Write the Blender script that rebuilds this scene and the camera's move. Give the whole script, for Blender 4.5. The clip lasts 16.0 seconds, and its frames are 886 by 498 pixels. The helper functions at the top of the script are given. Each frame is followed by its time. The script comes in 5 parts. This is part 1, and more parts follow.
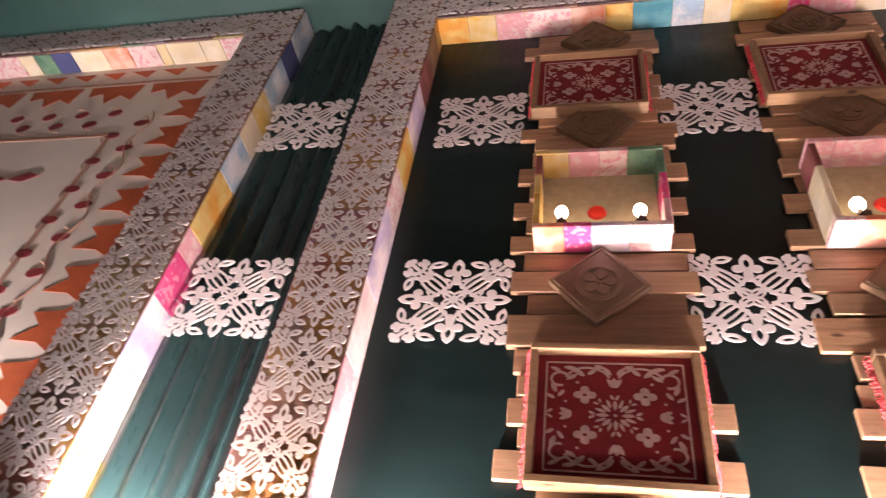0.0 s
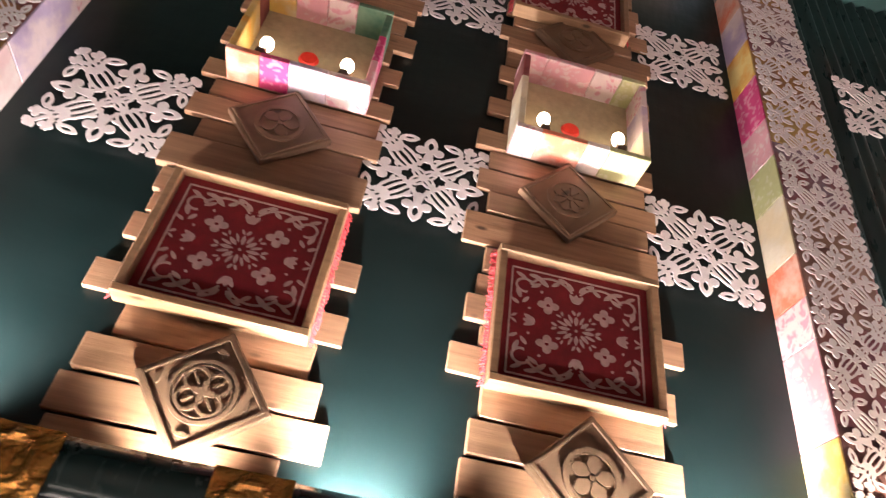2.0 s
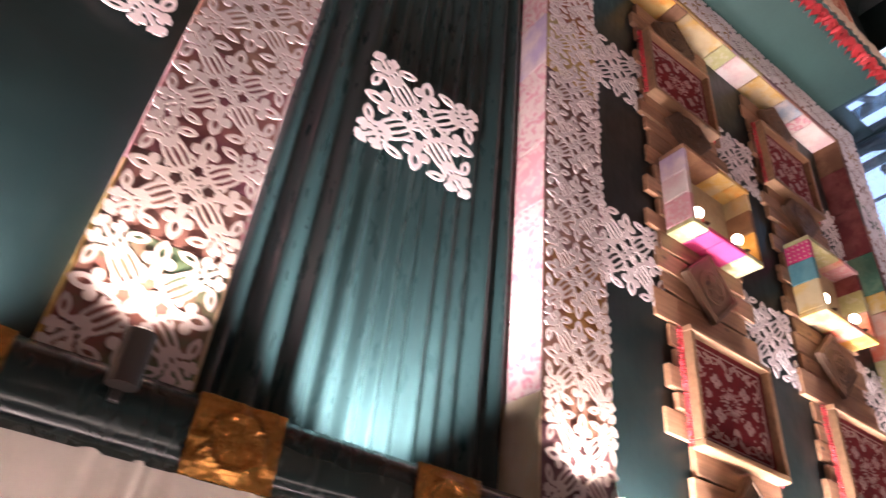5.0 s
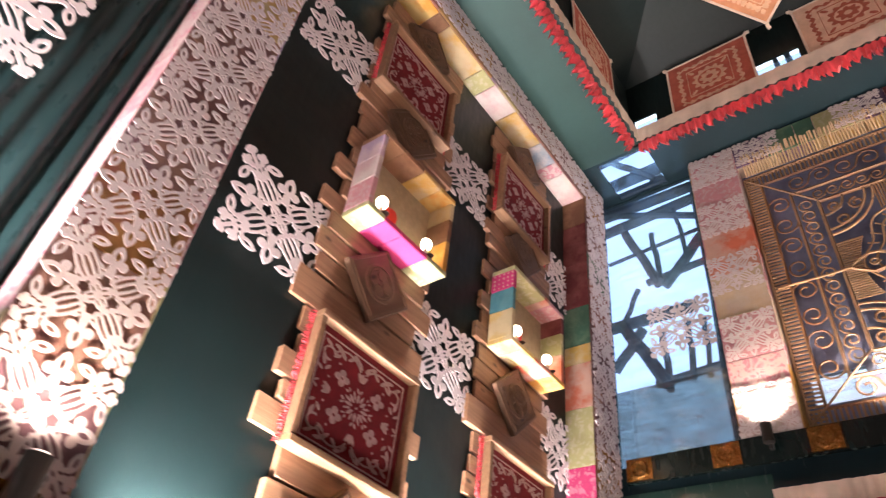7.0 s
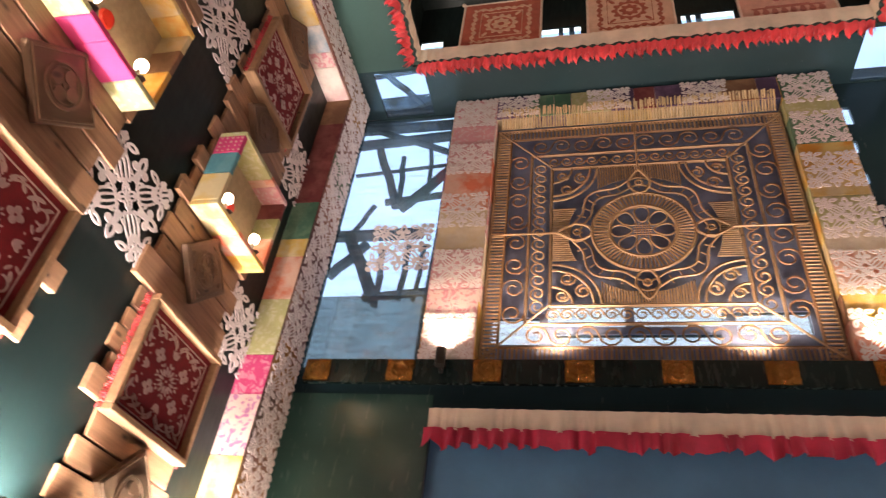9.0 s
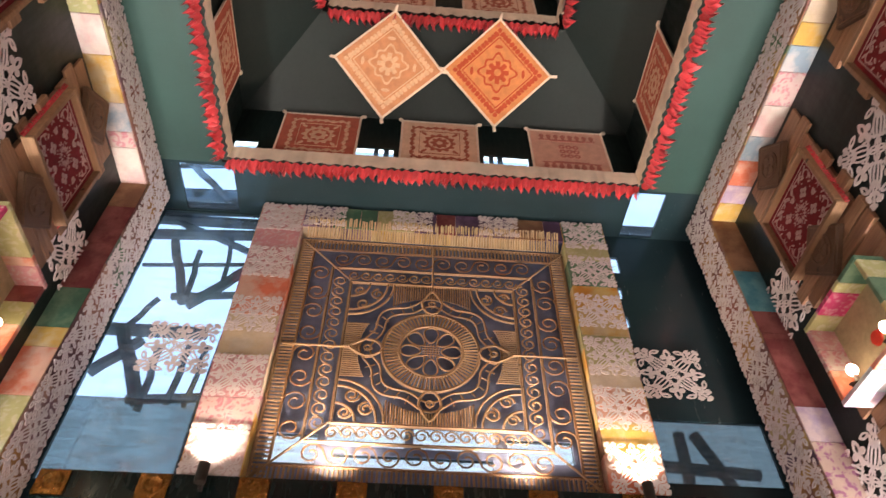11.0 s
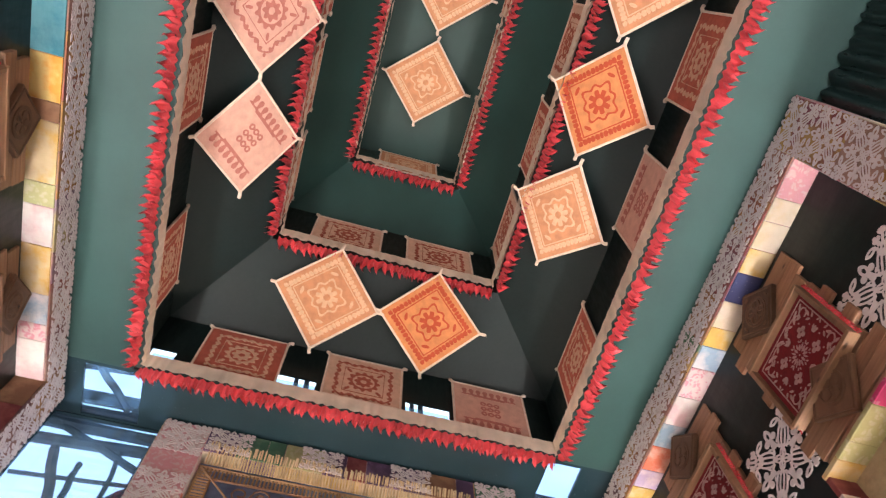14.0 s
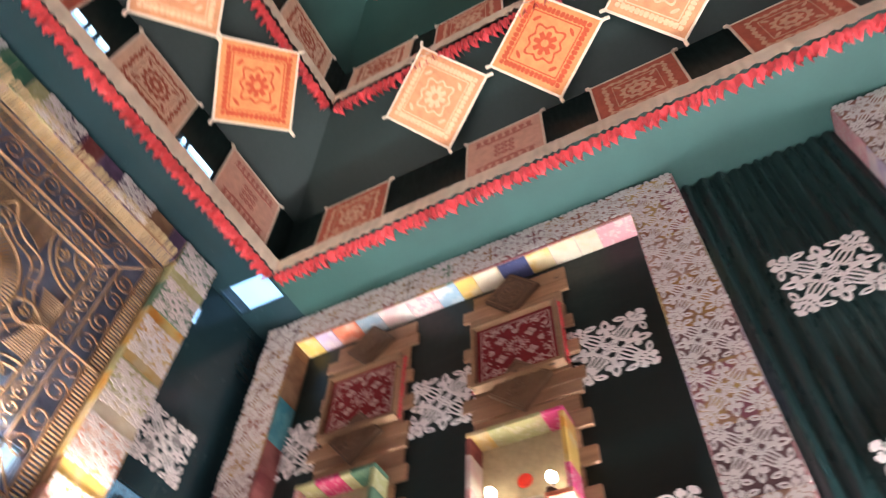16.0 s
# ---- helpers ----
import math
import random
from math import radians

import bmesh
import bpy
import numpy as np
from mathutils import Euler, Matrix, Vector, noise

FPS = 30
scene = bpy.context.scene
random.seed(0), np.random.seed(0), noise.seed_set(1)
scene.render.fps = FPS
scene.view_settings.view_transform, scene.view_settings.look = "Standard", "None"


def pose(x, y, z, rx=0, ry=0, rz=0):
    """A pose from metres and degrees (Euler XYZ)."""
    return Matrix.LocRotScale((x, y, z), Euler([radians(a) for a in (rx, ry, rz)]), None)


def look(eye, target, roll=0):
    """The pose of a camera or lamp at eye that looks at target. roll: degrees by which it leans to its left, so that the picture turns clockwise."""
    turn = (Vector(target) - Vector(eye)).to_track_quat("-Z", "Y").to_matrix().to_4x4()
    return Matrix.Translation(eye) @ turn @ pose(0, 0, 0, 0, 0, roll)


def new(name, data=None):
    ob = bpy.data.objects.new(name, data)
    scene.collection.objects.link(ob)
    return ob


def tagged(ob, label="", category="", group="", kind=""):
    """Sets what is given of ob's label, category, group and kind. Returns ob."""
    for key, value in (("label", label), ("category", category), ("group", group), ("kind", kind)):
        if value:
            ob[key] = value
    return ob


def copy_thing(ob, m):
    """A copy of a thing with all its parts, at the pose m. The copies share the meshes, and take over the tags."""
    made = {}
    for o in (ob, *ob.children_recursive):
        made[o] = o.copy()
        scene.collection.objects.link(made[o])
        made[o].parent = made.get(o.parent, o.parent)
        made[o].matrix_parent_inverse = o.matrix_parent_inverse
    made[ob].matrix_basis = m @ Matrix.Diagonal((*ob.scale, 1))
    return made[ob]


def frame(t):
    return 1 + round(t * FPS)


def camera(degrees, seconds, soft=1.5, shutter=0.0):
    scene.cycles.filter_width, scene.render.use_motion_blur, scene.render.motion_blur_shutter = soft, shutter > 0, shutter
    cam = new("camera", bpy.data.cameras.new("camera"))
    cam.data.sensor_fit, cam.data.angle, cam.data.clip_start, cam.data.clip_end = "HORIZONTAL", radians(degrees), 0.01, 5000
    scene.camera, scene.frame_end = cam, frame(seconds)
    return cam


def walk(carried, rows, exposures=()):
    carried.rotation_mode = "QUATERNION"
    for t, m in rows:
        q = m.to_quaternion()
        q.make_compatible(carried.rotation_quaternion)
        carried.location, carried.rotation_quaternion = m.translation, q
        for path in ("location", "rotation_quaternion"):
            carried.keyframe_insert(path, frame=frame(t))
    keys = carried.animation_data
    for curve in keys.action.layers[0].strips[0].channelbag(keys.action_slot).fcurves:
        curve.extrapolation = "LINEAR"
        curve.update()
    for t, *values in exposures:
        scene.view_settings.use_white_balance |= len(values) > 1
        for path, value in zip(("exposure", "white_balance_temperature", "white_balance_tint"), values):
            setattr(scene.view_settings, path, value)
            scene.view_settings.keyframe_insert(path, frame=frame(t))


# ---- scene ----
cam = camera(66.7, 16.0, soft=1.2, shutter=0.4)
PATH = [
    (0, (0.714, 0.044, 1.688), (0.299, 1.468, 3.029), 10.1),
    (0.5, (0.756, 0.057, 1.69), (0.502, 1.532, 3.016), 8.3),
    (1, (0.866, 0.095, 1.682), (0.731, 1.634, 2.951), 7.2),
    (1.5, (0.992, 0.163, 1.664), (1.126, 1.755, 2.868), 7.1),
    (2, (1.135, 0.242, 1.66), (1.318, 1.82, 2.875), 10.0),
    (2.5, (1.283, 0.284, 1.653), (1.54, 1.895, 2.81), 9.8),
    (3, (1.528, 0.314, 1.646), (1.827, 1.932, 2.783), 12.4),
    (3.5, (1.731, 0.396, 1.629), (2.278, 1.94, 2.778), 9.0),
    (4, (1.922, 0.491, 1.643), (2.586, 1.972, 2.813), 9.7),
    (4.5, (2.141, 0.489, 1.633), (2.842, 1.96, 2.792), 9.0),
    (5, (2.361, 0.487, 1.66), (3.247, 1.872, 2.798), 6.8),
    (5.2, (2.428, 0.491, 1.651), (3.369, 1.823, 2.81), 6.4),
    (7.3, (3.248, 0.317, 1.697), (4.418, 1.275, 3.006), 8.4),
    (7.5, (3.302, 0.319, 1.692), (4.514, 1.234, 2.994), 8.5),
    (8, (3.376, 0.271, 1.684), (4.734, 1.077, 2.912), 10.2),
    (8.5, (3.417, 0.248, 1.683), (4.888, 0.847, 2.898), 8.4),
    (9, (3.419, 0.234, 1.674), (4.944, 0.677, 2.891), 8.1),
    (9.2, (3.42, 0.23, 1.675), (4.964, 0.606, 2.89), 8.2),
    (11.3, (3.427, 0.133, 1.713), (4.72, -0.02, 3.231), -1.3),
    (11.5, (3.417, 0.147, 1.705), (4.67, -0.022, 3.254), -1.6),
    (12, (3.429, 0.198, 1.716), (4.558, -0.019, 3.353), -3.2),
    (12.5, (3.41, 0.21, 1.724), (4.414, 0.016, 3.443), -2.5),
    (13, (3.36, 0.201, 1.742), (4.229, 0.03, 3.535), -3.0),
    (13.5, (3.332, 0.22, 1.769), (4.067, 0.045, 3.621), -2.2),
    (14, (3.358, 0.242, 1.752), (4.095, -0.007, 3.594), -3.2),
    (14.5, (3.358, 0.257, 1.748), (4.231, -0.019, 3.526), 2.5),
    (15, (3.379, 0.253, 1.743), (4.359, -0.221, 3.42), 5.8),
    (15.5, (3.453, 0.319, 1.766), (4.248, -0.359, 3.471), 4.0),
    (16, (3.536, 0.508, 1.817), (4.155, -0.517, 3.419), 3.7),
]
walk(cam, [(t, look(eye, target, roll)) for t, eye, target, roll in PATH],
     [(0, 0.32, 6750, 20), (1, 0.23, 6750, 18), (2.5, 0.23, 6400, 10), (4, -0.04, 6500, 16), (5, 0.12, 6500, 24), (7.5, 0.26, 6450, 16), (9, 0.16, 7150, 14), (12.5, 0.29, 6500, 10), (15.2, 0.36, 5950, 8), (16, 0.69, 5800, 2)])

# ---- world and light ----
YA, YC, XB, XD = 1.79, -1.765, 6.20, -3.25          # wall planes
CEIL = 5.0
world = bpy.data.worlds.new("world")
scene.world = world
world.use_nodes = True
world.node_tree.nodes["Background"].inputs[0].default_value = (0.55, 0.75, 1.0, 1)
world.node_tree.nodes["Background"].inputs[1].default_value = 0.3
scene.view_settings.exposure = 0.0
WARM, COOL = (1.0, 0.78, 0.60), (1.0, 0.94, 0.89)
PILLAR_W, PANEL_W, COLUMN_W, LEDGE_W = 15.0, 225.0, 62.0, 44.0


def spot(name, eye, target, watts, colour, degrees=110, blend=0.9, radius=0.02):
    lamp = bpy.data.lights.new(name, "SPOT")
    lamp.energy, lamp.color, lamp.spot_size, lamp.spot_blend, lamp.shadow_soft_size = watts, colour, radians(degrees), blend, radius
    ob = new(name, lamp)
    ob.matrix_world = look(eye, target)
    return ob


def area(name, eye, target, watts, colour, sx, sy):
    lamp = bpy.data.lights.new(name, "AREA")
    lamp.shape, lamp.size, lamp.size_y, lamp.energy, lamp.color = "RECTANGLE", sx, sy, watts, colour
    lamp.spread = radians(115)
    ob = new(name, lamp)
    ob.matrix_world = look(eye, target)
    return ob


PILLARS = (-0.11, 2.50, 3.57, 5.97)
COLUMN_X = (0.765, 1.685, 4.415, 5.325)
PANELS = (-2.35, -1.55, -0.50, 0.24, 1.22, 2.12, 3.03, 3.95, 4.87, 5.70)
for px in PILLARS:
    for wall_y, s in ((YA, 1), (YC, -1)):
        spot("pillar_uplight", (px, wall_y - s * 0.27, 2.12), (px, wall_y - s * 0.17, 2.55), PILLAR_W, WARM, 120)
for px in PANELS:
    for wall_y, s in ((YA, 1), (YC, -1)):
        if px in (-0.50, 3.03):
            spot("drape_uplight", (px, wall_y - s * 0.185, 1.985), (px, wall_y - s * 0.03, 2.7), PANEL_W * 1.1, COOL, 100)
        else:
            spot("panel_uplight", (px, wall_y - s * 0.11, 1.985), (px, wall_y, 2.19), PANEL_W, COOL, 99)
for px in COLUMN_X:
    for wall_y, s in ((YA, 1), (YC, -1)):
        spot("column_uplight", (px + 0.06, wall_y - s * 0.105, 1.97), (px + 0.04, wall_y - s * 0.10, 2.6), COLUMN_W, (1.0, 0.95, 0.86), 100)
spot("pillar_uplight", (6.02, 0.93, 3.18), (6.09, 0.93, 3.6), PILLAR_W * 1.8, WARM, 120)
spot("pillar_uplight", (6.02, -0.93, 3.18), (6.09, -0.93, 3.6), PILLAR_W * 1.8, WARM, 120)
for y in (-0.42, 0.42):
    spot("lattice_uplight", (6.03, y, 3.17), (6.11, y, 4.0), 36.0, WARM, 130)
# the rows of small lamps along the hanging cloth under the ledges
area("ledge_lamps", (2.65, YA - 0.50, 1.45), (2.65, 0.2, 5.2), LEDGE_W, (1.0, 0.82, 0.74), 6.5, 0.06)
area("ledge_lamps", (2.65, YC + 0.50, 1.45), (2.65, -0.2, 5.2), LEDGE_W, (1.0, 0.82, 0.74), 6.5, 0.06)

area("ledge_lamps", (2.2, YA - 0.46, 1.84), (2.2, YA - 0.18, 1.76), 9.0, (1.0, 0.86, 0.74), 8.0, 0.02)
area("ledge_lamps", (2.2, YC + 0.46, 1.84), (2.2, YC + 0.18, 1.76), 9.0, (1.0, 0.86, 0.74), 8.0, 0.02)


# ---- materials ----
def nodes_of(name):
    m = bpy.data.materials.new(name)
    m.use_nodes = True
    t = m.node_tree
    return m, t, t.nodes["Principled BSDF"]


def add(t, kind, **values):
    n = t.nodes.new(kind)
    for key, value in values.items():
        n.inputs[key].default_value = value
    return n


def ramp(t, fac, stops, constant=False):
    r = t.nodes.new("ShaderNodeValToRGB")
    e = r.color_ramp.elements
    while len(e) < len(stops):
        e.new(0.5)
    for el, (p, c) in zip(e, stops):
        el.position, el.color = p, (*c, 1)
    if constant:
        r.color_ramp.interpolation = "CONSTANT"
    t.links.new(fac, r.inputs[0])
    return r.outputs[0]


def mix(t, fac, a, b, mode="MIX"):
    n = t.nodes.new("ShaderNodeMix")
    n.data_type, n.blend_type = "RGBA", mode
    for value, socket in ((fac, n.inputs[0]), (a, n.inputs[6]), (b, n.inputs[7])):
        if isinstance(value, (int, float)):
            socket.default_value = value
        elif isinstance(value, tuple):
            socket.default_value = (*value, 1)
        else:
            t.links.new(value, socket)
    return n.outputs[2]


def coords(t, scale=(1, 1, 1), world_space=False):
    if world_space:
        source = t.nodes.new("ShaderNodeNewGeometry").outputs["Position"]
    else:
        source = t.nodes.new("ShaderNodeTexCoord").outputs["Object"]
    mp = t.nodes.new("ShaderNodeMapping")
    mp.inputs["Scale"].default_value = scale
    t.links.new(source, mp.inputs[0])
    return mp.outputs[0]


def noise_tex(t, vec, scale, detail=4.0, rough=0.55):
    n = add(t, "ShaderNodeTexNoise", Scale=scale, Detail=detail, Roughness=rough)
    t.links.new(vec, n.inputs["Vector"])
    return n.outputs[0]


def bump(t, b, height, strength, distance):
    n = add(t, "ShaderNodeBump", Strength=strength, Distance=distance)
    t.links.new(height, n.inputs["Height"])
    t.links.new(n.outputs[0], b.inputs["Normal"])


def obj_random(t):
    return t.nodes.new("ShaderNodeObjectInfo").outputs["Random"]


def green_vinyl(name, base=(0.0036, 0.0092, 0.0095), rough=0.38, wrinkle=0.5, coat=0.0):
    m, t, b = nodes_of(name)
    v = coords(t, world_space=True)
    big = noise_tex(t, v, 1.7, 3)
    fine = noise_tex(t, coords(t, (14, 14, 3), True), 3.0, 5)
    t.links.new(ramp(t, big, [(0.3, tuple(c * 0.82 for c in base)), (0.7, tuple(c * 1.25 for c in base))]), b.inputs["Base Color"])
    t.links.new(ramp(t, fine, [(0.3, (rough - 0.06,) * 3), (0.7, (rough + 0.08,) * 3)]), b.inputs["Roughness"])
    b.inputs["Coat Weight"].default_value = coat
    b.inputs["Coat Roughness"].default_value = 0.12
    b.inputs["Specular IOR Level"].default_value = 0.30
    wr = noise_tex(t, coords(t, (1.5, 1.5, 2.6), True), 1.7, 4, 0.42)
    bump(t, b, wr, wrinkle, 0.02)
    return m


def wood(name, light, dark, grain=(1.6, 22, 22), rough=0.55):
    m, t, b = nodes_of(name)
    r = obj_random(t)
    tc = t.nodes.new("ShaderNodeTexCoord").outputs["Object"]
    off = t.nodes.new("ShaderNodeVectorMath")
    off.operation = "ADD"
    sc = t.nodes.new("ShaderNodeVectorMath")
    sc.operation = "SCALE"
    comb = t.nodes.new("ShaderNodeCombineXYZ")
    for i in range(3):
        t.links.new(r, comb.inputs[i])
    t.links.new(comb.outputs[0], sc.inputs[0])
    sc.inputs["Scale"].default_value = 37.0
    t.links.new(tc, off.inputs[0])
    t.links.new(sc.outputs[0], off.inputs[1])
    mp = t.nodes.new("ShaderNodeMapping")
    mp.inputs["Scale"].default_value = grain
    t.links.new(off.outputs[0], mp.inputs[0])
    g = noise_tex(t, mp.outputs[0], 2.4, 6, 0.62)
    col = ramp(t, g, [(0.25, dark), (0.5, tuple((a + c) / 2 for a, c in zip(light, dark))), (0.78, light)])
    mp2 = t.nodes.new("ShaderNodeMapping")
    mp2.inputs["Scale"].default_value = (4, 9, 9)
    t.links.new(off.outputs[0], mp2.inputs[0])
    knot = add(t, "ShaderNodeTexVoronoi", Scale=1.3)
    t.links.new(mp2.outputs[0], knot.inputs["Vector"])
    kf = ramp(t, knot.outputs["Distance"], [(0.05, (1, 1, 1)), (0.13, (0, 0, 0))])
    col = mix(t, kf, col, tuple(c * 0.35 for c in dark))
    tone = ramp(t, r, [(0.0, (0.72, 0.70, 0.66)), (0.5, (0.95, 0.94, 0.92)), (1.0, (1.12, 1.08, 1.0))])
    col = mix(t, 1.0, col, tone, "MULTIPLY")
    t.links.new(col, b.inputs["Base Color"])
    b.inputs["Roughness"].default_value = rough
    bump(t, b, g, 0.55, 0.003)
    return m


def plain(name, colour, rough=0.6, vary=0.15, scale=9.0, bump_d=0.002, metal=0.0, world_space=False):
    m, t, b = nodes_of(name)
    n = noise_tex(t, coords(t, world_space=world_space), scale, 5)
    t.links.new(ramp(t, n, [(0.3, tuple(c * (1 - vary) for c in colour)), (0.7, tuple(min(1, c * (1 + vary)) for c in colour))]), b.inputs["Base Color"])
    b.inputs["Roughness"].default_value = rough
    b.inputs["Metallic"].default_value = metal
    n2 = noise_tex(t, coords(t, world_space=world_space), scale * 14, 3)
    bump(t, b, n2, 0.3, bump_d)
    return m


def fabric(name, palette, second, kind):
    """Printed cotton: a ground colour picked per piece, with a scattered print."""
    m, t, b = nodes_of(name)
    r = obj_random(t)
    n = len(palette)
    ground = ramp(t, r, [(i / n, c) for i, c in enumerate(palette)], True)
    mul = t.nodes.new("ShaderNodeMath")
    mul.operation = "MULTIPLY"
    t.links.new(r, mul.inputs[0])
    mul.inputs[1].default_value = 17.31
    fr = t.nodes.new("ShaderNodeMath")
    fr.operation = "FRACT"
    t.links.new(mul.outputs[0], fr.inputs[0])
    k = len(second)
    ink = ramp(t, fr.outputs[0], [(i / k, c) for i, c in enumerate(second)], True)
    v = coords(t, world_space=True)
    if kind == "floral":
        warp = add(t, "ShaderNodeTexNoise", Scale=14.0, Detail=2.0)
        t.links.new(v, warp.inputs["Vector"])
        vm = mix(t, 0.13, v, warp.outputs[1])
        vo = add(t, "ShaderNodeTexVoronoi", Scale=34.0)
        t.links.new(vm, vo.inputs["Vector"])
        f = ramp(t, vo.outputs["Distance"], [(0.30, (0.75, 0.75, 0.75)), (0.52, (0, 0, 0))])
    elif kind == "dots":
        vo = add(t, "ShaderNodeTexVoronoi", Scale=42.0, Randomness=0.15)
        t.links.new(v, vo.inputs["Vector"])
        f = ramp(t, vo.outputs["Distance"], [(0.22, (1, 1, 1)), (0.28, (0, 0, 0))])
    else:
        f = ramp(t, noise_tex(t, v, 7.0, 5, 0.6), [(0.42, (0, 0, 0)), (0.58, (1, 1, 1))])
    col = mix(t, f, ground, ink)
    wash = noise_tex(t, v, 5.0, 3)
    col = mix(t, 1.0, col, ramp(t, wash, [(0.3, (0.62, 0.58, 0.58)), (0.7, (0.88, 0.86, 0.86))]), "MULTIPLY")
    t.links.new(col, b.inputs["Base Color"])
    b.inputs["Roughness"].default_value = 0.8
    bump(t, b, noise_tex(t, v, 30.0, 3), 0.4, 0.004)
    return m


def glow(name, colour, strength):
    m, t, b = nodes_of(name)
    b.inputs["Base Color"].default_value = (*colour, 1)
    b.inputs["Emission Color"].default_value = (*colour, 1)
    b.inputs["Emission Strength"].default_value = strength
    return m


def film(name, tint, gloss=0.10):
    m = bpy.data.materials.new(name)
    m.use_nodes = True
    t = m.node_tree
    t.nodes.clear()
    out = t.nodes.new("ShaderNodeOutputMaterial")
    tr = add(t, "ShaderNodeBsdfTransparent", Color=(*tint, 1))
    gl = add(t, "ShaderNodeBsdfGlossy", Roughness=0.12, Color=(0.8, 0.9, 0.95, 1))
    mx = t.nodes.new("ShaderNodeMixShader")
    n = noise_tex(t, coords(t, (5, 5, 40), True), 1.0, 4)
    t.links.new(ramp(t, n, [(0.35, (gloss * 0.5,) * 3), (0.7, (gloss * 2.2,) * 3)]), mx.inputs[0])
    t.links.new(tr.outputs[0], mx.inputs[1])
    t.links.new(gl.outputs[0], mx.inputs[2])
    haze = add(t, "ShaderNodeBsdfTranslucent", Color=(*[min(1.0, c * 1.1) for c in tint], 1))
    veil = t.nodes.new("ShaderNodeMixShader")
    veil.inputs[0].default_value = 0.05
    t.links.new(mx.outputs[0], veil.inputs[1])
    t.links.new(haze.outputs[0], veil.inputs[2])
    t.links.new(veil.outputs[0], out.inputs[0])
    return m


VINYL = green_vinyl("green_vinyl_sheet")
VINYL_EAST = green_vinyl("bluish_glossy_vinyl", (0.014, 0.030, 0.038), 0.2, 0.5, 0.3)
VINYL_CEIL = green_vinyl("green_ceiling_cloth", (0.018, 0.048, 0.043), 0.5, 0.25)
DRAPE = green_vinyl("green_pleated_cloth", (0.012, 0.027, 0.028), 0.30, 0.12, 0.0)
LINING = green_vinyl("wrinkled_green_lining", (0.028, 0.066, 0.058), 0.22, 0.9, 0.3)
# green canopy cloth with the shade of the lower tiers put into its colour
CANOPY_SHADED = green_vinyl("shaded_canopy_cloth", (0.0045, 0.012, 0.012), 0.52, 0.3)
BAND = green_vinyl("dark_glossy_band_vinyl", (0.005, 0.012, 0.012), 0.24, 0.4, 0.1)
PINE = wood("pine_plank", (0.40, 0.228, 0.138), (0.21, 0.106, 0.060))
FRAME_WOOD = wood("varnished_pine", (0.32, 0.185, 0.105), (0.185, 0.098, 0.052))
CARVED = wood("carved_clay_brown", (0.18, 0.105, 0.064), (0.115, 0.064, 0.038), (3, 8, 8), 0.6)
FOAM = plain("white_cut_foam", (0.64, 0.57, 0.575), 0.7, 0.06, 12)
RED_CLOTH = plain("dark_red_woven_cloth", (0.165, 0.004, 0.009), 0.85, 0.2, 25, 0.003)
MOTIF = plain("cream_woven_motif", (0.42, 0.28, 0.265), 0.85, 0.2, 30, 0.003)
RED_FRINGE = plain("red_wool_fringe", (0.50, 0.05, 0.06), 0.9, 0.3, 60, 0.004)
RED_SATIN = plain("red_satin_ruffle", (0.60, 0.070, 0.085), 0.32, 0.3, 7, 0.003)
RED_SWAG = plain("deep_red_swag_satin", (0.40, 0.010, 0.018), 0.4, 0.3, 7, 0.003)
# red satin at the doorway, bluish daylight mixed into its colour
RED_DAYLIT = plain("daylit_red_satin_ruffle", (0.46, 0.035, 0.085), 0.4, 0.3, 7, 0.003)
CREAM = plain("cream_gathered_cloth", (0.72, 0.63, 0.52), 0.75, 0.15, 8, 0.003)
GREY_CLOTH = plain("off_white_gathered_cloth", (0.44, 0.39, 0.345), 0.7, 0.2, 5, 0.003, 0, True)
GOLD = plain("gold_foil", (0.30, 0.145, 0.036), 0.2, 0.3, 10, 0.012, 0.8)
BLACK = plain("black_lamp_metal", (0.018, 0.015, 0.013), 0.4, 0.2, 20, 0.001)
CLAY = plain("dark_clay", (0.07, 0.035, 0.022), 0.7, 0.2, 20)
MAT_STRAW = plain("woven_straw_mat", (0.36, 0.275, 0.17), 0.75, 0.14, 40, 0.004)
CANE = wood("golden_cane", (0.40, 0.275, 0.175), (0.24, 0.155, 0.095), (6, 6, 6), 0.6)
CANE_PALE = wood("pale_cane", (0.62, 0.49, 0.32), (0.44, 0.32, 0.19), (6, 6, 6), 0.6)
CANE_DARK = wood("brown_cane", (0.27, 0.15, 0.08), (0.15, 0.08, 0.04), (6, 6, 6), 0.45)
SEAL = plain("red_sealing_wax", (0.70, 0.035, 0.02), 0.4, 0.1, 30)
BLUE_FILM = plain("dark_blue_film", (0.15, 0.19, 0.32), 0.16, 0.5, 4, 0.004, 0, True)
BLUE_CLOTH = plain("blue_backed_cloth", (0.075, 0.20, 0.36), 0.5, 0.25, 2, 0.004, 0, True)
# bamboo against the sky: its backlit shade is put into the bluish-black colour
BAMBOO_SILHOUETTE = plain("silhouette_scaffold_pole", (0.012, 0.020, 0.035), 0.6, 0.3, 8, 0.003)
FLOOR = plain("dull_red_floor_carpet", (0.16, 0.04, 0.035), 0.9, 0.25, 6, 0.004, 0, True)
WHITE_PANEL = plain("white_painted_cloth", (0.76, 0.66, 0.60), 0.75, 0.06, 3, 0.002, 0, True)
ORANGE_PAINT = plain("orange_brown_paint", (0.47, 0.095, 0.033), 0.7, 0.2, 9)
